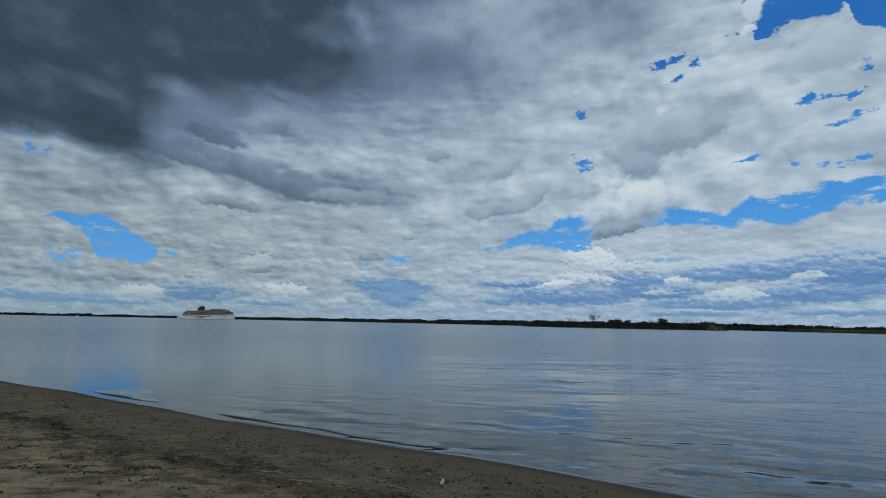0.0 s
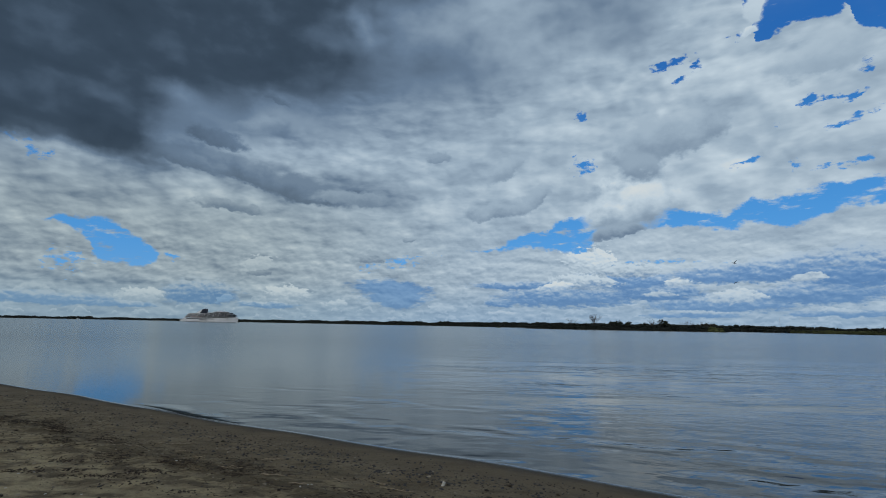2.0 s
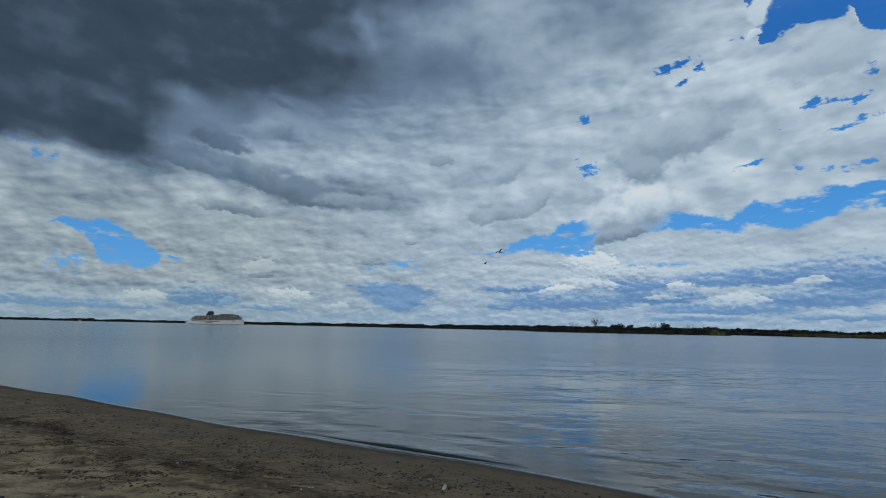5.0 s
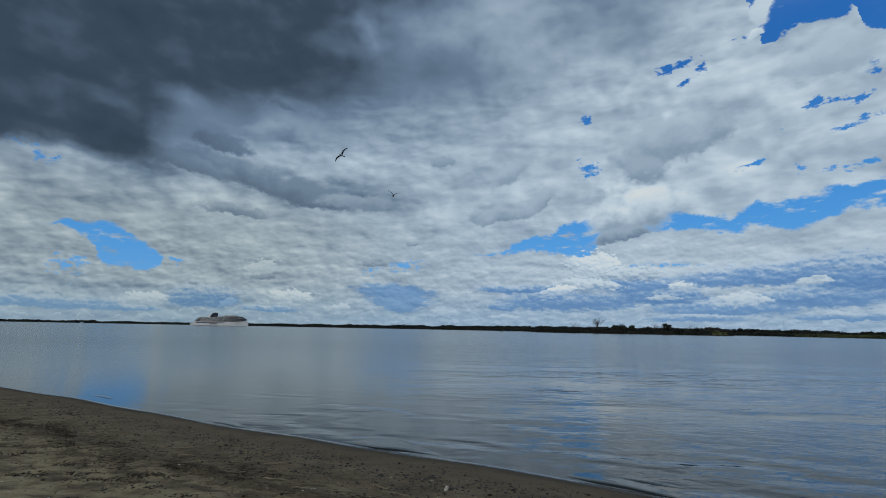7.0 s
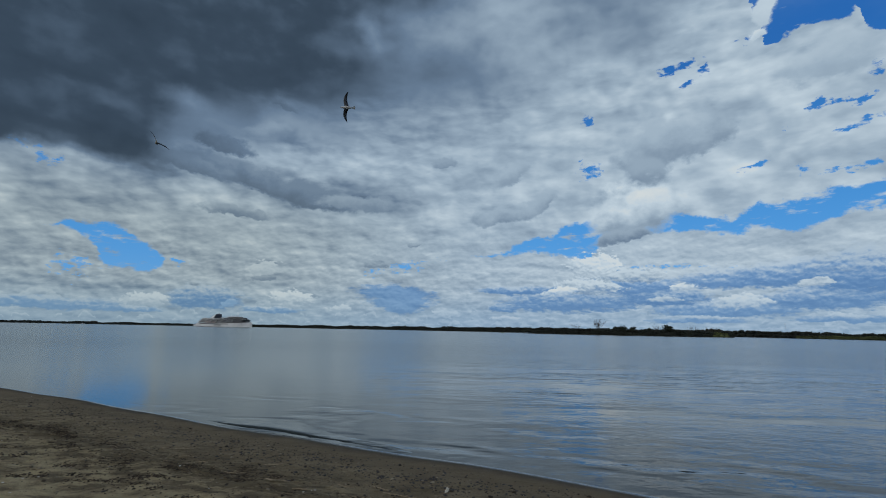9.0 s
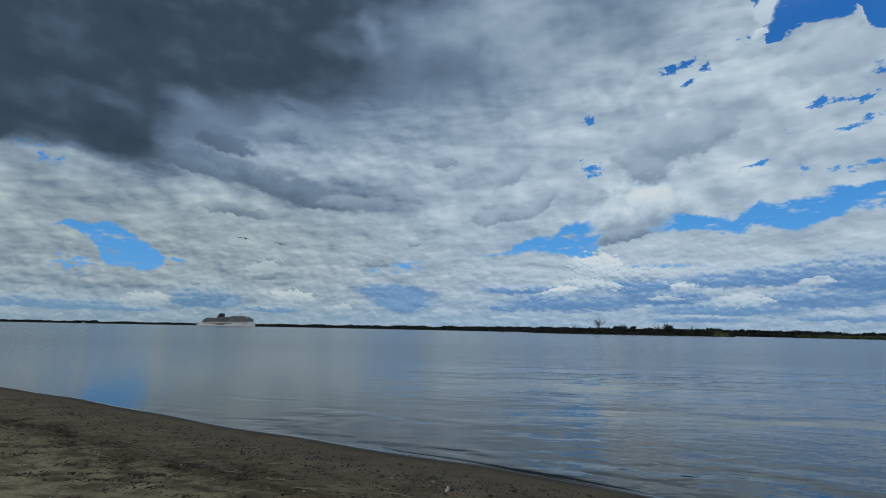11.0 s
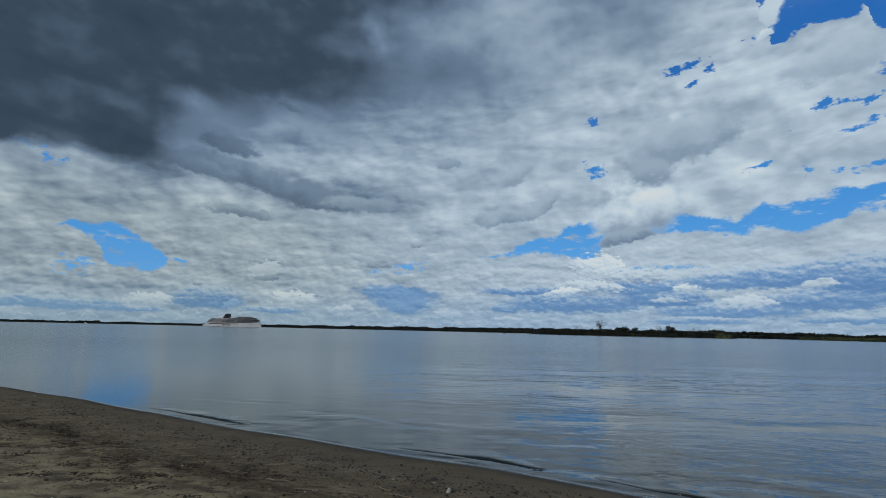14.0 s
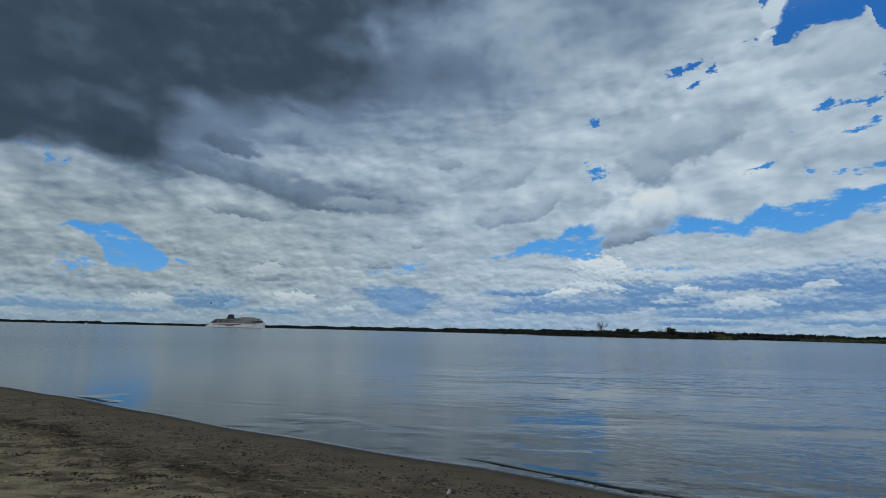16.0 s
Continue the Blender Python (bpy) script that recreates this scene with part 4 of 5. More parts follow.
def build_ship():
    root = tagged(new("cruise_ship"), "white cruise ship with dark window bands and a navy funnel", "ship")
    rows = ((-95, 7.5, 4.6), (-90, 10.0, 4.8), (-84, 11.2, 5.2), (-80, 11.5, 9.6), (-40, 11.5, 10.2), (45, 11.5, 10.8),
            (68, 10.8, 11.6), (82, 8.4, 12.4), (91, 4.6, 13.0), (95, 0.6, 13.3))
    vs, fs = [], []
    for x, b, top in rows:
        flare = 0.72 if x > 60 else 0.92
        vs += [(x, -b, top), (x, -b * (flare + 0.06), 3.0), (x, -b * flare, -1.5), (x, b * flare, -1.5), (x, b * (flare + 0.06), 3.0), (x, b, top)]
    for i in range(len(rows) - 1):
        fs += [(6 * i + j, 6 * i + 6 + j, 6 * i + 7 + j, 6 * i + 1 + j) for j in range(5)]
        fs.append((6 * i + 5, 6 * i + 11, 6 * i + 6, 6 * i))
    fs += [(5, 4, 3, 2, 1, 0)]
    hull = part("hull", mesh("hull", vs, [f[::-1] for f in fs], HULL), root)
    part("boot_stripe", slab("boot_stripe", [(x * 0.985, y * 0.965) for x, y in deck_ring(-94, 94, 11.4, 40, 6)], -0.4, 0.55, NAVY), hull, "dark stripe along the waterline")
    for side in (-1, 1):
        part("hull_window_band", box_mesh("hull_window_band", (96, 0.3, 1.9), GLAZING, (-22, side * 11.45, 8.0)), hull, "dark row of hull windows")
        part("mooring_recess", box_mesh("mooring_recess", (9, 0.5, 2.6), GLAZING, (66, side * 9.9, 9.6)), hull, "dark mooring recess in the bow")
        part("tender_recess", box_mesh("tender_recess", (26, 0.4, 2.0), GLAZING, (-10, side * 11.5, 5.0)), hull)
    tiers = ((-81, 88, 11.2, 26, 10.6), (-78, 87, 11.1, 24, 13.4), (-75, 85, 11.0, 22, 16.2), (-69, 82, 10.9, 20, 19.0),
             (-2, 77, 10.4, 18, 21.8))
    for x0, x1, half, nose, z in tiers:
        deck = part("deck", slab("deck", deck_ring(x0, x1, half + 0.5, nose, 4), z, z + 0.60, HULL), root)
        part("glazing", slab("glazing", deck_ring(x0 + 2.5, x1 - 1.2, half - 0.9, nose, 4), z + 0.602, z + 2.8, GLAZING), deck, "dark band of cabin windows")
        count = int((x1 - nose - x0 - 6) / 18)
        fin = box_mesh("balcony_divider", (0.25, 1.2, 2.18), HULL)
        for i in range(count):
            for side in (-1, 1):
                part("balcony_divider", fin, deck, at=Matrix.Translation((x0 + 7 + 18 * i, side * (half - 0.35), z + 1.70)))
    part("top_deck", slab("top_deck", deck_ring(-3, 74, 10.4, 16, 4), 24.6, 25.4, HULL), root)
    part("aft_top_deck", slab("aft_top_deck", deck_ring(-68, -3.2, 10.9, 2, 4), 21.8, 22.6, HULL), root)
    house = part("sun_deck_house", slab("sun_deck_house", deck_ring(18, 62, 7.6, 10, 3), 25.41, 27.4, GLAZING), root, "dark-windowed lounge on the top deck")
    part("lounge_roof", slab("lounge_roof", deck_ring(16, 63, 8.2, 10, 3), 27.41, 28.1, HULL), house)
    # bridge with its wings
    bridge = part("bridge", slab("bridge", deck_ring(70, 83, 12.4, 5, 0), 16.8, 19.5, GLAZING), root, "dark-windowed bridge with wings")
    part("bridge_roof", slab("bridge_roof", deck_ring(69, 83.6, 12.8, 5, 0), 19.52, 20.3, HULL), bridge)
    # funnel: raked back towards the stern
    def raked(name, x0, x1, x2, x3, w0, w1, z0, z1, mat):
        vs = [(x0, -w0, z0), (x1, -w0, z0), (x1, w0, z0), (x0, w0, z0), (x2, -w1, z1), (x3, -w1, z1), (x3, w1, z1), (x2, w1, z1)]
        return mesh(name, vs, [(0, 1, 5, 4), (1, 2, 6, 5), (2, 3, 7, 6), (3, 0, 4, 7), (4, 5, 6, 7), (3, 2, 1, 0)], mat)
    funnel = part("funnel", raked("funnel", -32, -9, -23, -11, 4.2, 3.0, 22.6, 35.0, NAVY), root, "navy funnel with a raked white fairing")
    part("fairing", raked("fairing", -46, -32.1, -26.5, -23.1, 4.0, 2.8, 22.6, 33.6, HULL), funnel)
    for y in (-1.2, 1.2):
        part("exhaust_pipe", box_mesh("exhaust_pipe", (2.2, 1.4, 2.0), STEEL, (-17, y, 35.7), 0.3), funnel)
    mast = part("mast", box_mesh("mast", (0.8, 0.8, 6), STEEL, (47, 0, 31), 0.1), root)
    part("yard", box_mesh("yard", (0.5, 8, 0.5), STEEL, (47, 0, 32.6)), mast)
    part("radar", box_mesh("radar", (0.6, 4.5, 0.7), HULL, (48.2, 0, 30.2), 0.1), mast)
    for x, y in ((30, -4), (30, 4), (40, 0)):
        bm = bmesh.new()
        bmesh.ops.create_uvsphere(bm, u_segments=14, v_segments=9, radius=1.7)
        bmesh.ops.translate(bm, vec=(x, y, 29.4), verts=bm.verts)
        part("antenna_dome", from_bm("antenna_dome", bm, HULL, True), root)
    part("aft_mast", box_mesh("aft_mast", (0.5, 0.5, 5), STEEL, (4, 0, 27.6), 0.1), root)
    # boats along the side
    for x in (-46, -34, -22):
        for side in (-1, 1):
            bm = bmesh.new()
            bmesh.ops.create_uvsphere(bm, u_segments=14, v_segments=8, radius=1.0)
            bmesh.ops.scale(bm, vec=(5.0, 1.4, 1.1), verts=bm.verts)
            bmesh.ops.translate(bm, vec=(x, side * 12.3, 12.4), verts=bm.verts)
            part("lifeboat", from_bm("lifeboat", bm, ORANGE, True), root, "orange enclosed lifeboat")
    rail = box_mesh("rail", (40, 0.2, 1.0), STEEL)
    for side in (-1, 1):
        part("rail", rail, root, at=Matrix.Translation((-40, side * 10.6, 23.1)))
        part("stern_rail", box_mesh("stern_rail", (14, 0.2, 1.0), STEEL, (-87, side * 9.4, 5.6)), root)
    return root


ship = build_ship()


# ---- gulls: beak towards +x, wings along y ----
def build_wing(side):
    """Bent gull wing from the shoulder out: inner part rises, hand droops. The black tip is returned apart."""
    def strip(a, b, n):
        vs, fs = [], []
        for i in range(n + 1):
            s = a + (b - a) * i / n
            y = 0.60 * s
            lead = 0.085 + 0.07 * math.sin(s * 2.2) - 0.20 * s ** 2.4
            chord = 0.175 * (1 - 0.30 * s - 0.62 * s ** 4)
            z = 0.10 * math.sin(s * 2.5) - 0.03 * s
            t = 0.016 * (1 - 0.8 * s)
            for c, h in ((0, 0), (0.3, t), (1, 0.002), (0.3, -t * 0.4)):
                vs.append((lead - c * chord, side * y, z + h))
        for i in range(n):
            for k in range(4):
                fs.append((4 * i + k, 4 * i + (k + 1) % 4, 4 * i + 4 + (k + 1) % 4, 4 * i + 4 + k))
        fs += [(0, 1, 2, 3), tuple(4 * n + k for k in (3, 2, 1, 0))]
        if side > 0:
            fs = [f[::-1] for f in fs]
        return vs, fs
    return strip(0.03, 0.72, 8), strip(0.721, 1.0, 5)


def build_gull(label):
    root = tagged(new("gull"), label, "bird", "gulls over the river")
    rings, sides = ((-0.20, 0.012, 0.01), (-0.15, 0.032, 0.005), (-0.06, 0.058, -0.005), (0.04, 0.066, -0.008), (0.12, 0.050, 0.0),
                    (0.165, 0.036, 0.012), (0.20, 0.034, 0.018), (0.235, 0.024, 0.014), (0.25, 0.010, 0.010)), 10
    vs = [(x, r * math.cos(2 * math.pi * k / sides), z + r * 0.9 * math.sin(2 * math.pi * k / sides)) for x, r, z in rings for k in range(sides)]
    fs = [(sides * i + k, sides * i + (k + 1) % sides, sides * (i + 1) + (k + 1) % sides, sides * (i + 1) + k) for i in range(len(rings) - 1) for k in range(sides)]
    fs += [tuple(range(sides))[::-1], tuple(sides * (len(rings) - 1) + k for k in range(sides))]
    part("body", mesh("body", vs, fs, PLUME, True), root)
    vs, fs = tube([Vector((0.245, 0, 0.010)), Vector((0.275, 0, 0.006)), Vector((0.293, 0, -0.002))], [0.009, 0.007, 0.002], 6)
    part("bill", mesh("bill", vs, fs, BILL), root, "yellow bill")
    vs = [(-0.17, -0.02, 0.012), (-0.17, 0.02, 0.012), (-0.31, 0.065, 0.006), (-0.325, 0, 0.006), (-0.31, -0.065, 0.006)]
    vs += [(x, y, z - 0.008) for x, y, z in vs]
    part("tail", mesh("tail", vs, [(0, 4, 3, 2, 1), (5, 6, 7, 8, 9)] + [(i, (i + 1) % 5, (i + 1) % 5 + 5, i + 5) for i in range(5)], PLUME), root)
    wings = []
    for side in (-1, 1):
        (v1, f1), (v2, f2) = build_wing(side)
        wing = part("wing", mesh("wing", v1, f1, MANTLE, True), root, "grey wing")
        part("wing_tip", mesh("wing_tip", v2, f2, TIP, True), wing, "black wing tip")
        wings.append(wing)
    return root, wings


gull_a, wings_a = build_gull("grey-backed gull with black wing tips in flight")
gull_b, wings_b = build_gull("white-bellied gull with dark wing tips in flight")


def build_insect():
    root = tagged(new("insect"), "small dark flying insect close by", "insect")
    vs, fs = tube([Vector((-0.012, 0, 0)), Vector((-0.006, 0, 0)), Vector((0.004, 0, 0.001)), Vector((0.012, 0, 0))], [0.001, 0.004, 0.0035, 0.001], 7)
    part("body", mesh("body", vs, fs, TIP, True), root)
    for side in (-1, 1):
        vs = [(0.004, side * 0.003, 0.002), (0.006, side * 0.014, 0.006), (-0.004, side * 0.016, 0.006), (-0.006, side * 0.004, 0.002)]
        vs += [(x, y, z + 0.0006) for x, y, z in vs]
        part("wing", mesh("wing", vs, [(0, 1, 2, 3), (7, 6, 5, 4), (0, 4, 5, 1), (1, 5, 6, 2), (2, 6, 7, 3), (3, 7, 4, 0)], MANTLE), root)
    return root


insect = build_insect()


# ---- what lies on the beach ----
STICKS = (      # x, y, length, degrees
    (-4.11, 8.24, 0.70, 83),
    (-4.65, 7.81, 0.35, 112),
    (-4.40, 7.76, 0.18, 1),
    (-2.57, 6.87, 0.21, -24),
    (-1.99, 6.47, 0.27, 6),
    (-2.33, 7.41, 0.23, 6),
    (-3.69, 7.70, 0.23, -8),
    (-2.28, 7.46, 0.25, 7),
    (-1.93, 6.42, 0.27, 6),
    (-1.14, 6.46, 0.19, -14),
    (-0.67, 6.45, 0.30, -28),
    (-0.44, 6.16, 0.43, -20),
    (-0.97, 5.99, 0.32, -2),
    (-2.67, 6.77, 0.28, -21),
    (-3.25, 7.27, 0.23, -27),
    (-4.91, 7.96, 0.24, -32),
    (-6.37, 8.74, 0.44, -22),
    (-1.57, 6.10, 0.26, -23),
)
CHIPS = ((-6.75, 8.11), (-4.89, 5.98), (-4.50, 5.61), (-4.02, 5.53), (-3.68, 5.58), (-4.75, 6.31), (-4.30, 6.91), (-2.60, 6.03), (-3.42, 6.99), (-1.44, 6.03), (-1.41, 6.08), (-4.84, 6.19), (-11.51, 14.60), (-1.50, 5.92),)
CLUMPS = ((-5.79, 7.34), (-4.81, 6.90), (-6.37, 7.74), (-4.93, 6.38), (-3.69, 6.34), (-3.52, 6.47), (-4.12, 6.20), (-4.86, 6.93), (-5.88, 7.31), (-5.27, 8.30), (-6.74, 9.30), (-8.11, 9.96), (-4.37, 6.41), (-4.91, 6.31), (-3.55, 6.41), (-3.90, 6.22), (-3.52, 6.15), (-3.39, 6.49), (-3.22, 5.95), (-6.13, 8.73), (-4.82, 7.94), (-2.71, 5.70),)


def on_sand(x, y, up=0.0):
    return Vector((x, y, sand_z(x, y) + up))


def build_pebbles():
    rng = np.random.default_rng(5)
    clumps = []
    while len(clumps) < 1500:
        x = rng.uniform(-12, 3.2)
        d = rng.normal(1.65, 0.42) if rng.random() < 0.8 else rng.uniform(0.5, 6.5)
        if rng.random() > 0.25 + 0.75 * min(1, max(0, (x + 7) / 6)) or noise.noise((x * 1.3, d * 2.0, 2)) < rng.uniform(-0.5, 0.3) or d < 0.4:
            continue
        y = at_inland(x, d)
        s = rng.uniform(0.006, 0.014) * rng.choice((1, 1, 1.6))
        p = on_sand(x, y, s * 0.15)
        clumps.append((p.x, p.y, p.z, s * 1.3, s * 0.6))
    ob = new("pebbles", clump_mesh("pebbles", clumps, STONE, rng, 0.3))
    tagged(ob, "scattered small dark pebbles and bark bits on wet sand", "pebbles", kind="stuff")


def build_grit_layer():
    rng = np.random.default_rng(15)
    clumps = []
    while len(clumps) < 9000:
        x = rng.uniform(-11, 3.0)
        d = rng.uniform(0.7, 7.0)
        if noise.noise((x * 0.8, d * 1.2, 12)) < rng.uniform(-0.6, 0.4):
            continue
        s = rng.uniform(0.003, 0.010) * (1 if rng.random() < 0.90 else rng.uniform(1.6, 2.6))
        p = on_sand(x, at_inland(x, d), s * 0.2)
        clumps.append((p.x, p.y, p.z, s * 1.4, s * 0.7))
    ob = new("beach_grit", clump_mesh("beach_grit", clumps, GRIT, rng, 0.35))
    tagged(ob, "fine mixed grit, crumbs and shell bits strewn over sand", "grit", kind="stuff")


def build_litter():
    rng = np.random.default_rng(6)
    bits, straw, clumps = [], [], []
    for _ in range(11000):
        x = rng.uniform(-13, 2.5)
        d = 3.05 + 0.15 * math.sin(x * 1.1) + rng.normal(0, 0.26)
        if noise.noise((x * 1.1, d * 2.2, 8)) < rng.uniform(-0.15, 0.35):
            continue
        p = on_sand(x, at_inland(x, d), rng.uniform(0.002, 0.02))
        a = rng.normal(-0.45, 0.6)
        l = 0.012 + 0.06 * rng.random() ** 2
        u = Vector((math.cos(a), math.sin(a), rng.normal(0, 0.10))) * l
        (straw if rng.random() < 0.16 else bits).append(tube([p - u, p + u], [0.0035, 0.002], 3))
        if rng.random() < 0.05:
            s = rng.uniform(0.005, 0.013)
            clumps.append((p.x, p.y, p.z - 0.004, s * 1.5, s * 0.6))
    for cx, cy in CLUMPS:
        for _ in range(26):
            o = rng.normal(0, 1, 2) * (0.11, 0.045)
            s = rng.uniform(0.003, 0.010)
            p = on_sand(cx + o[0], cy + o[1], 0.004)
            clumps.append((p.x, p.y, p.z, s * 1.4, s * 0.7))
            a = rng.normal(-0.3, 0.7)
            u = Vector((math.cos(a), math.sin(a), rng.uniform(-0.1, 0.3))) * rng.uniform(0.012, 0.04)
            bits.append(tube([p - u, p + u], [0.003, 0.002], 3))
    vs, fs = join(bits)
    tagged(new("reed_litter", mesh("reed_litter", vs, fs, WRACK)), "dark strandline of broken reeds and plant litter", "plant litter", kind="stuff")
    vs, fs = join(straw)
    tagged(new("straw", mesh("straw", vs, fs, STRAW)), "scattered pale dry straw along the strandline", "plant litter", kind="stuff")
    tagged(new("litter_clumps", clump_mesh("litter_clumps", clumps, WRACK, rng, 0.5)), "dark clods of rotting weed on the sand", "plant litter", kind="stuff")


def build_stick(x, y, length, deg, seed):
    rng = np.random.default_rng(seed)
    length = min(length, 0.5)
    r = 0.004 + 0.006 * length + 0.002 * rng.random()
    deg = deg if abs(deg) < 60 else 25
    pts = []
    for i in range(6):
        s = (i / 5 - 0.5) * length
        px, py = x + s * math.cos(radians(deg)), y + s * math.sin(radians(deg))
        pts.append(on_sand(px, py, r * 0.7) + Vector((rng.normal(0, 0.003), rng.normal(0, 0.003), abs(rng.normal(0, 0.003)))))
    pieces = [tube(pts, [r * (1 - 0.09 * i) for i in range(6)], 6)]
    if length > 0.22:
        tip = pts[3] + Vector((0.06 * math.cos(radians(deg + 40)), 0.06 * math.sin(radians(deg + 40)), 0.012))
        pieces.append(tube([pts[3], tip], [r * 0.55, r * 0.3], 5))
    vs, fs = join(pieces)
    c = sum(pts, Vector()) / 6
    ob = new("driftwood_stick", mesh("driftwood_stick", [v - c for v in vs], fs, STICK, True))
    ob.location = c
    tagged(ob, "weathered brown driftwood stick lying on the sand", "stick", "driftwood along the strandline")


def build_chip(x, y, seed):
    rng = np.random.default_rng(seed)
    s = rng.uniform(0.006, 0.012)
    ob = new("shell_bit", clump_mesh("shell_bit", [(0, 0, 0, s * 1.4, s * 0.5)], SHELL, rng, 0.25))
    ob.location = on_sand(x, y, s * 0.2)
    ob.rotation_euler = (0, 0, rng.uniform(0, 3))
    tagged(ob, "small bleached white shell bit on the sand", "shell", "white bits on the beach")


def build_white_block():
    root = tagged(new("wood_block"), "small pale weathered wood block standing in sand", "wood block")
    root.matrix_basis = Matrix.Translation(on_sand(0.10, 6.44, 0.018)) @ pose(0, 0, 0, 12, 20, 35)
    part("block", box_mesh("block", (0.035, 0.03, 0.075), SHELL, (0, 0, 0), 0.006), root)
    part("dark_end", box_mesh("dark_end", (0.030, 0.026, 0.012), STICK, (0, 0, 0.0435), 0.003), root)


build_pebbles()
build_grit_layer()
build_litter()
for i_, row_ in enumerate(STICKS):
    build_stick(*row_, 100 + i_)
for i_, row_ in enumerate(CHIPS):
    build_chip(*row_, 200 + i_)
build_white_block()

# ---- low waves that run up to the sand: middle along the shore, length, second of arrival, height ----
WAVES = ((-3.7, 2.4, 0.2, 0.045), (-8.3, 3.4, 0.3, 0.035), (-1.3, 2.8, 0.1, 0.03), (-5.9, 5.2, 1.6, 0.045), (-4.4, 4.2, 3.1, 0.045), (2.0, 4.4, 3.2, 0.045),
         (-1.0, 5.0, 4.9, 0.04), (2.9, 2.2, 6.6, 0.045), (-4.2, 2.0, 6.5, 0.035), (-0.9, 2.6, 6.6, 0.025), (-9.3, 3.2, 8.0, 0.04), (2.8, 2.6, 8.1, 0.045),
         (-2.9, 4.6, 9.1, 0.045), (-7.5, 3.0, 10.0, 0.035), (0.9, 4.0, 10.7, 0.04), (-0.1, 8.6, 12.5, 0.05), (-5.9, 3.4, 14.5, 0.045), (0.4, 2.4, 14.6, 0.045),
         (3.0, 1.6, 14.6, 0.04), (-9.8, 2.4, 16.0, 0.035), (1.9, 3.0, 16.3, 0.04), (-2.4, 3.6, 17.2, 0.04))


def build_wave(x, length, height, seed):
    """A long low ridge along the shore with a steeper face to the beach (-y of its own space)."""
    rng = np.random.default_rng(seed)
    n, prof = 48, ((1.6, -0.04), (1.1, 0.04), (0.7, 0.20), (0.38, 0.52), (0.15, 0.88), (0.04, 1.0), (0.0, 0.88), (-0.012, 0.45), (-0.018, -0.3))
    ph = rng.uniform(0, 6, 3)
    vs, fs = [], []
    for i in range(n + 1):
        s = 2 * i / n - 1
        taper = max(0.0, 1 - abs(s) ** 1.6) * (0.75 + 0.25 * math.sin(4 * s + ph[0]))
        bow = 0.05 * math.sin(2.5 * s + ph[1]) + 0.02 * math.sin(9 * s + ph[2])
        along = x + s * 1.45 * length / 2 * LEAN
        for a, h in prof:
            py = shore_y(along) - shore_y(x) + (a * (0.5 + 0.5 * taper) + bow) / LEAN
            vs.append((along - x, py, (h * taper - 0.25 * (1 - taper)) * height * 0.9))
    k = len(prof)
    for i in range(n):
        for j in range(k - 1):
            fs.append((k * i + j + 1, k * i + j, k * i + k + j, k * i + k + j + 1))
    me = mesh("wave", vs, [f[::-1] for f in fs], WATER)
    me.polygons.foreach_set("use_smooth", [i % (k - 1) < k - 4 for i in range(len(fs))])
    ob = new("wave", me)
    return tagged(ob, "low dark-faced wave running along the sand", "wave", "waves at the beach")


waves = [build_wave(x_, l_, h_, 300 + i_) for i_, (x_, l_, t_, h_) in enumerate(WAVES)]


# ---- what moves ----
GULL_A = (      # second, x, y, z
    (0.4, 52.95, 59.61, 8.64),
    (0.6, 50.98, 61.31, 8.62),
    (1, 48.72, 65.60, 8.92),
    (1.5, 45.07, 68.03, 10.14),
    (2, 40.68, 68.25, 11.42),
    (2.5, 34.71, 64.75, 10.97),
    (3, 28.04, 57.19, 8.32),
    (3.5, 23.25, 52.96, 6.47),
    (4, 16.31, 49.22, 6.00),
    (5.2, 2.76, 41.30, 9.20),
    (6.3, -4.06, 34.32, 12.18),
    (6.5, -4.56, 33.10, 12.50),
    (7, -6.04, 28.66, 12.24),
    (7.5, -8.36, 24.76, 12.15),
    (8, -9.79, 20.04, 10.95),
    (8.5, -11.86, 19.90, 10.58),
    (9, -13.08, 21.56, 10.23),
    (9.2, -13.69, 22.81, 10.23),
    (10.2, -13.84, 27.97, 9.19),
    (11.3, -14.67, 38.90, 8.09),
    (11.5, -14.99, 42.02, 8.00),
    (12, -18.45, 56.74, 8.42),
    (12.5, -24.44, 80.99, 10.38),
    (13, -30.56, 105.17, 12.33),
    (13.5, -36.49, 119.01, 13.52),
    (14, -44.18, 132.25, 14.70),
    (14.5, -50.83, 140.40, 16.35),
    (16, -72.31, 163.85, 20.14),
)
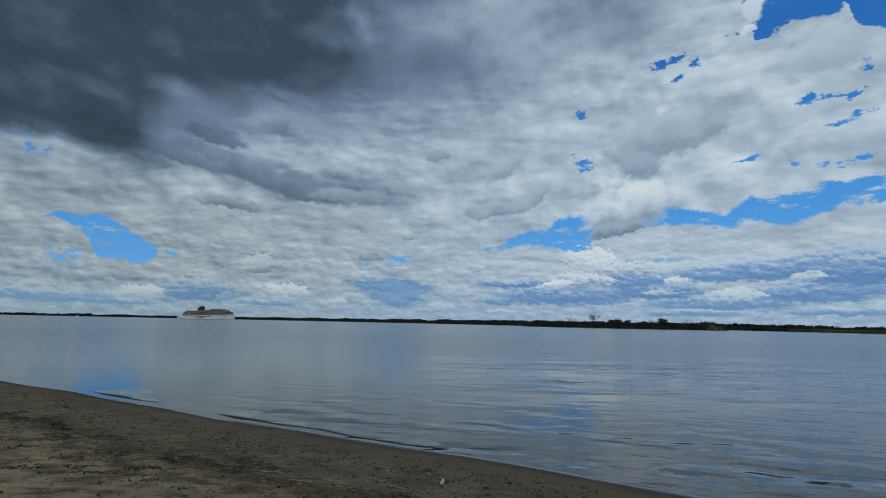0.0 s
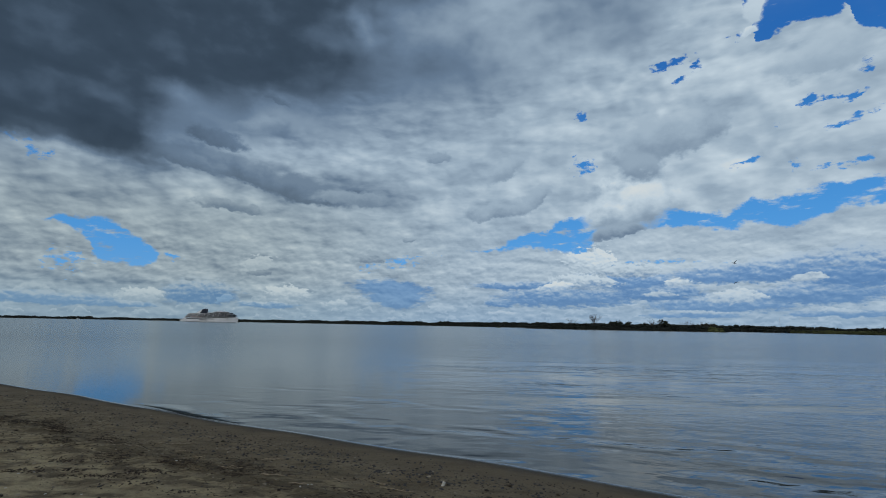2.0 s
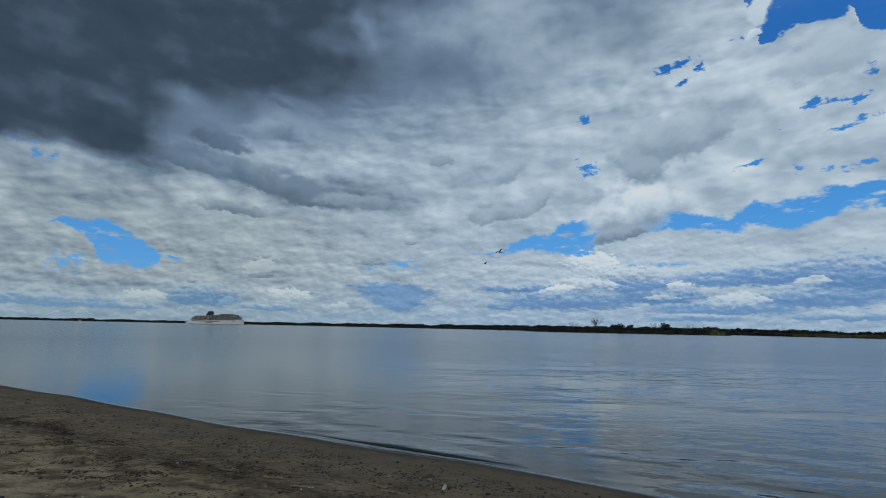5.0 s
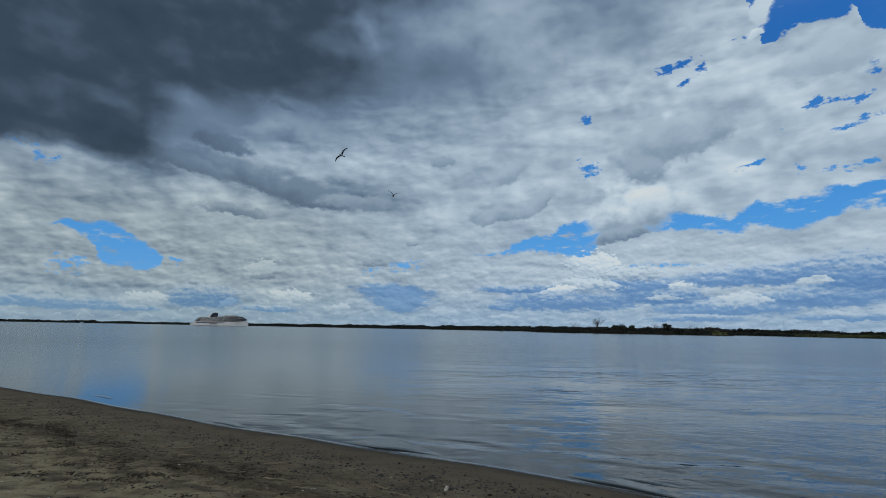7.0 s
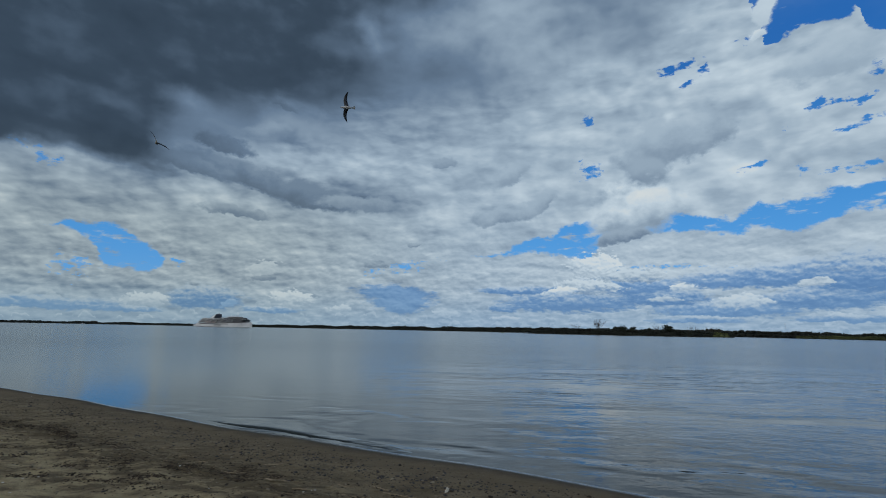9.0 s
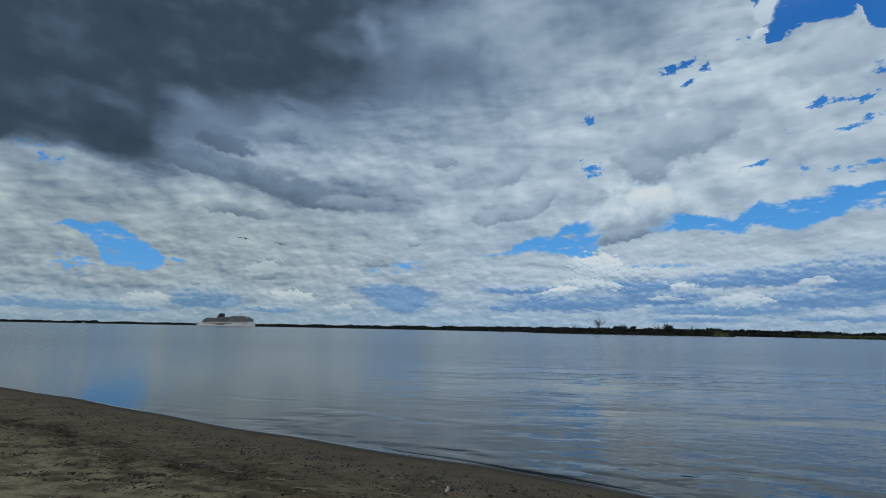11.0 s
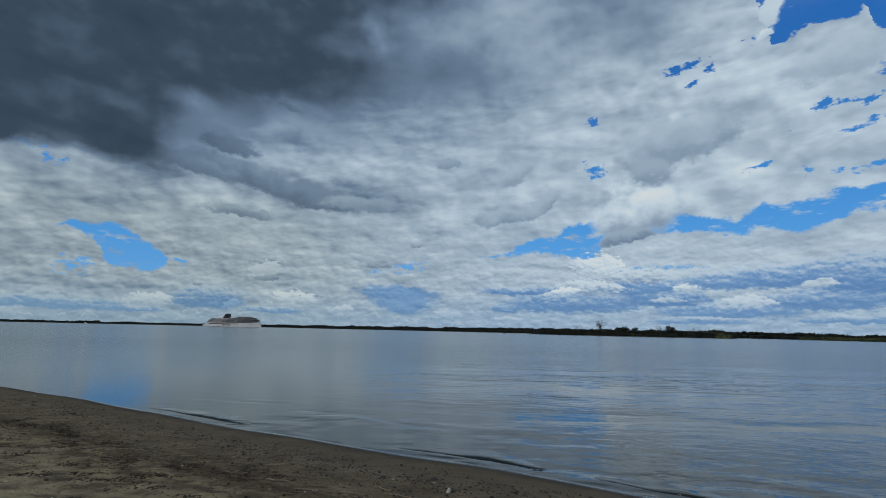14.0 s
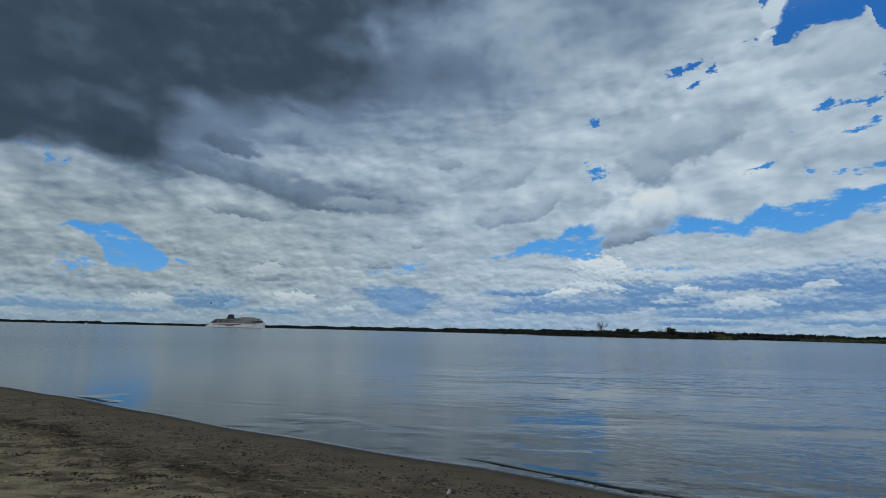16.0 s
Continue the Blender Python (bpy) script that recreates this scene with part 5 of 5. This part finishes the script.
GULL_B = (
    (0.4, 64.85, 69.11, 8.65),
    (0.6, 62.58, 71.21, 8.28),
    (1, 57.91, 75.07, 8.07),
    (1.5, 52.56, 78.88, 8.46),
    (2, 46.98, 78.73, 9.69),
    (2.5, 41.63, 77.01, 11.06),
    (3, 36.06, 73.19, 10.31),
    (3.5, 28.23, 70.39, 6.98),
    (4, 17.69, 65.46, 7.20),
    (5.2, 2.37, 53.41, 9.72),
    (6.3, -3.62, 42.75, 11.88),
    (6.5, -4.12, 40.69, 11.65),
    (7, -3.85, 36.50, 11.95),
    (7.5, -2.57, 31.43, 11.83),
    (8, -1.31, 26.18, 11.95),
    (8.5, -1.95, 21.81, 11.92),
    (9, -3.76, 17.80, 10.41),
    (9.2, -4.66, 17.70, 10.16),
    (10.2, -10.04, 27.09, 10.17),
    (11.3, -15.21, 47.19, 8.54),
    (11.5, -16.26, 53.17, 8.82),
    (12, -20.76, 71.63, 10.05),
    (12.5, -26.74, 95.88, 11.72),
    (13, -29.01, 107.85, 10.55),
    (13.5, -28.66, 108.01, 9.62),
    (14, -30.68, 107.51, 8.81),
    (14.5, -35.17, 106.18, 7.90),
    (15, -40.22, 104.39, 7.46),
    (16, -48.78, 104.04, 6.66),
)
BANK_A = ((0, 12), (4, 12), (6.5, 20), (7, 40), (7.5, 64), (8, 68), (8.5, 58), (9, 42), (10.2, 25), (11.3, 6), (16, 5))
BANK_B = ((0, 8), (6, 8), (7, -10), (7.5, 0), (8, 30), (8.5, 48), (9, 60), (9.2, 62), (10.2, 40), (11.3, 5), (16, 8))
FLAP_A = ((0, 1), (4.5, 1), (6.6, 0.8), (7.2, 0.15), (9.5, 0.1), (10.2, 0.8), (11, 1), (16, 1))
FLAP_B = ((0, 1), (4.5, 1), (6.8, 0.9), (7.8, 0.5), (8.6, 0.15), (9.4, 0.1), (10.2, 0.9), (16, 1))


def at_time(rows, t, k=1):
    return float(np.interp(t, [r[0] for r in rows], [r[k] for r in rows]))


def fly(bird, wings, path, bank, flap, beat):
    first, second = path[0], path[1]
    speed = [(second[k] - first[k]) / (second[0] - first[0]) for k in (1, 2, 3)]
    path = ((0.0, *[first[k + 1] - speed[k] * first[0] for k in range(3)]),) + path

    def smooth(t):
        return sum((Vector((at_time(path, t + o, 1), at_time(path, t + o, 2), at_time(path, t + o, 3))) * w
                    for o, w in ((-0.2, 0.25), (0.0, 0.5), (0.2, 0.25))), Vector())

    rows, yaw = [], None
    for i in range(65):
        t = i * 0.25
        p = smooth(t)
        d = smooth(min(16, t + 0.3)) - smooth(max(0, t - 0.3))
        new_yaw = math.degrees(math.atan2(d.y, d.x))
        if yaw is None:
            yaw = new_yaw
        yaw += max(-60, min(60, (new_yaw - yaw + 180) % 360 - 180))
        rows.append((t, pose(p.x, p.y, p.z, at_time(bank, t), -math.degrees(math.atan2(d.z, max(d.xy.length, 2.0))) * 0.5, yaw)))
    walk(bird, rows)
    for side, wing in zip((-1, 1), wings):
        beats = []
        for i in range(241):
            t = i / 15
            a = 8 + at_time(flap, t) * 34 * math.sin(2 * math.pi * beat * t) * (0.8 + 0.2 * math.sin(0.9 * t))
            beats.append((t, pose(0, 0, 0, side * a, 0, 0)))
        walk(wing, beats)


def motions():
    # the clouds drift
    walk(cloud_deck, [(0, pose(-0.017, 0, 0)), (16, pose(0.017, 0, 0))])
    # ripples run slowly towards the beach
    walk(water, [(0, pose(0.6, 1.2, 0)), (16, pose(-0.6, -1.2, 0))])
    # the ship steams downriver at nine knots
    way = Vector((0.948, -0.319, 0))
    middle = Vector((-602.8, 1390.0, 0)) + way * 4
    walk(ship, [(t, Matrix.Translation(middle + way * 4.7 * (t - 9)) @ pose(0, 0, 0, 0, 0, -18.6)) for t in (0, 4, 8, 12, 16)])
    fly(gull_a, wings_a, GULL_A, BANK_A, FLAP_A, 2.7)
    fly(gull_b, wings_b, GULL_B, BANK_B, FLAP_B, 2.9)
    walk(insect, [(0, pose(0.2, -2.5, 1.9, 0, 0, 60)), (0.5, pose(0.1, -0.8, 2.25, 0, 0, 60)), (0.6, pose(0.34, 1.13, 2.32, 0, -15, 50)),
                  (0.7, pose(1.13, 1.57, 2.6, 0, -15, 25)), (0.8, pose(2.11, 1.8, 2.94, 0, -15, 15)), (2, pose(9, 4, 5, 0, 0, 20)), (16, pose(60, 20, 12, 0, 0, 20))])
    # each wave comes in from deeper water, stands up before the sand and runs out on it
    for ob, (x, length, arrive, height) in zip(waves, WAVES):
        rows = []
        for t in sorted({0.0, 16.0, *[arrive + k for k in (-5, -3.5, -2, -1, -0.4, 0.4, 1.0, 1.6)]}):
            if 0 <= t <= 16:
                off = 0.16 + 0.30 * (arrive - t) if t < arrive else 0.16 - 0.22 * min(1.6, t - arrive)
                off = min(off, 1.7)
                sink = float(np.interp(t - arrive, (-4.5, -1.6, -0.5, 0.3, 1.2), (-1.4, -1.2, 0, 0, -1.4)))
                rows.append((t, pose(x + off * 0.5 * 0.3, shore_y(x) + off / LEAN, sink * height)))
        walk(ob, rows)


motions()
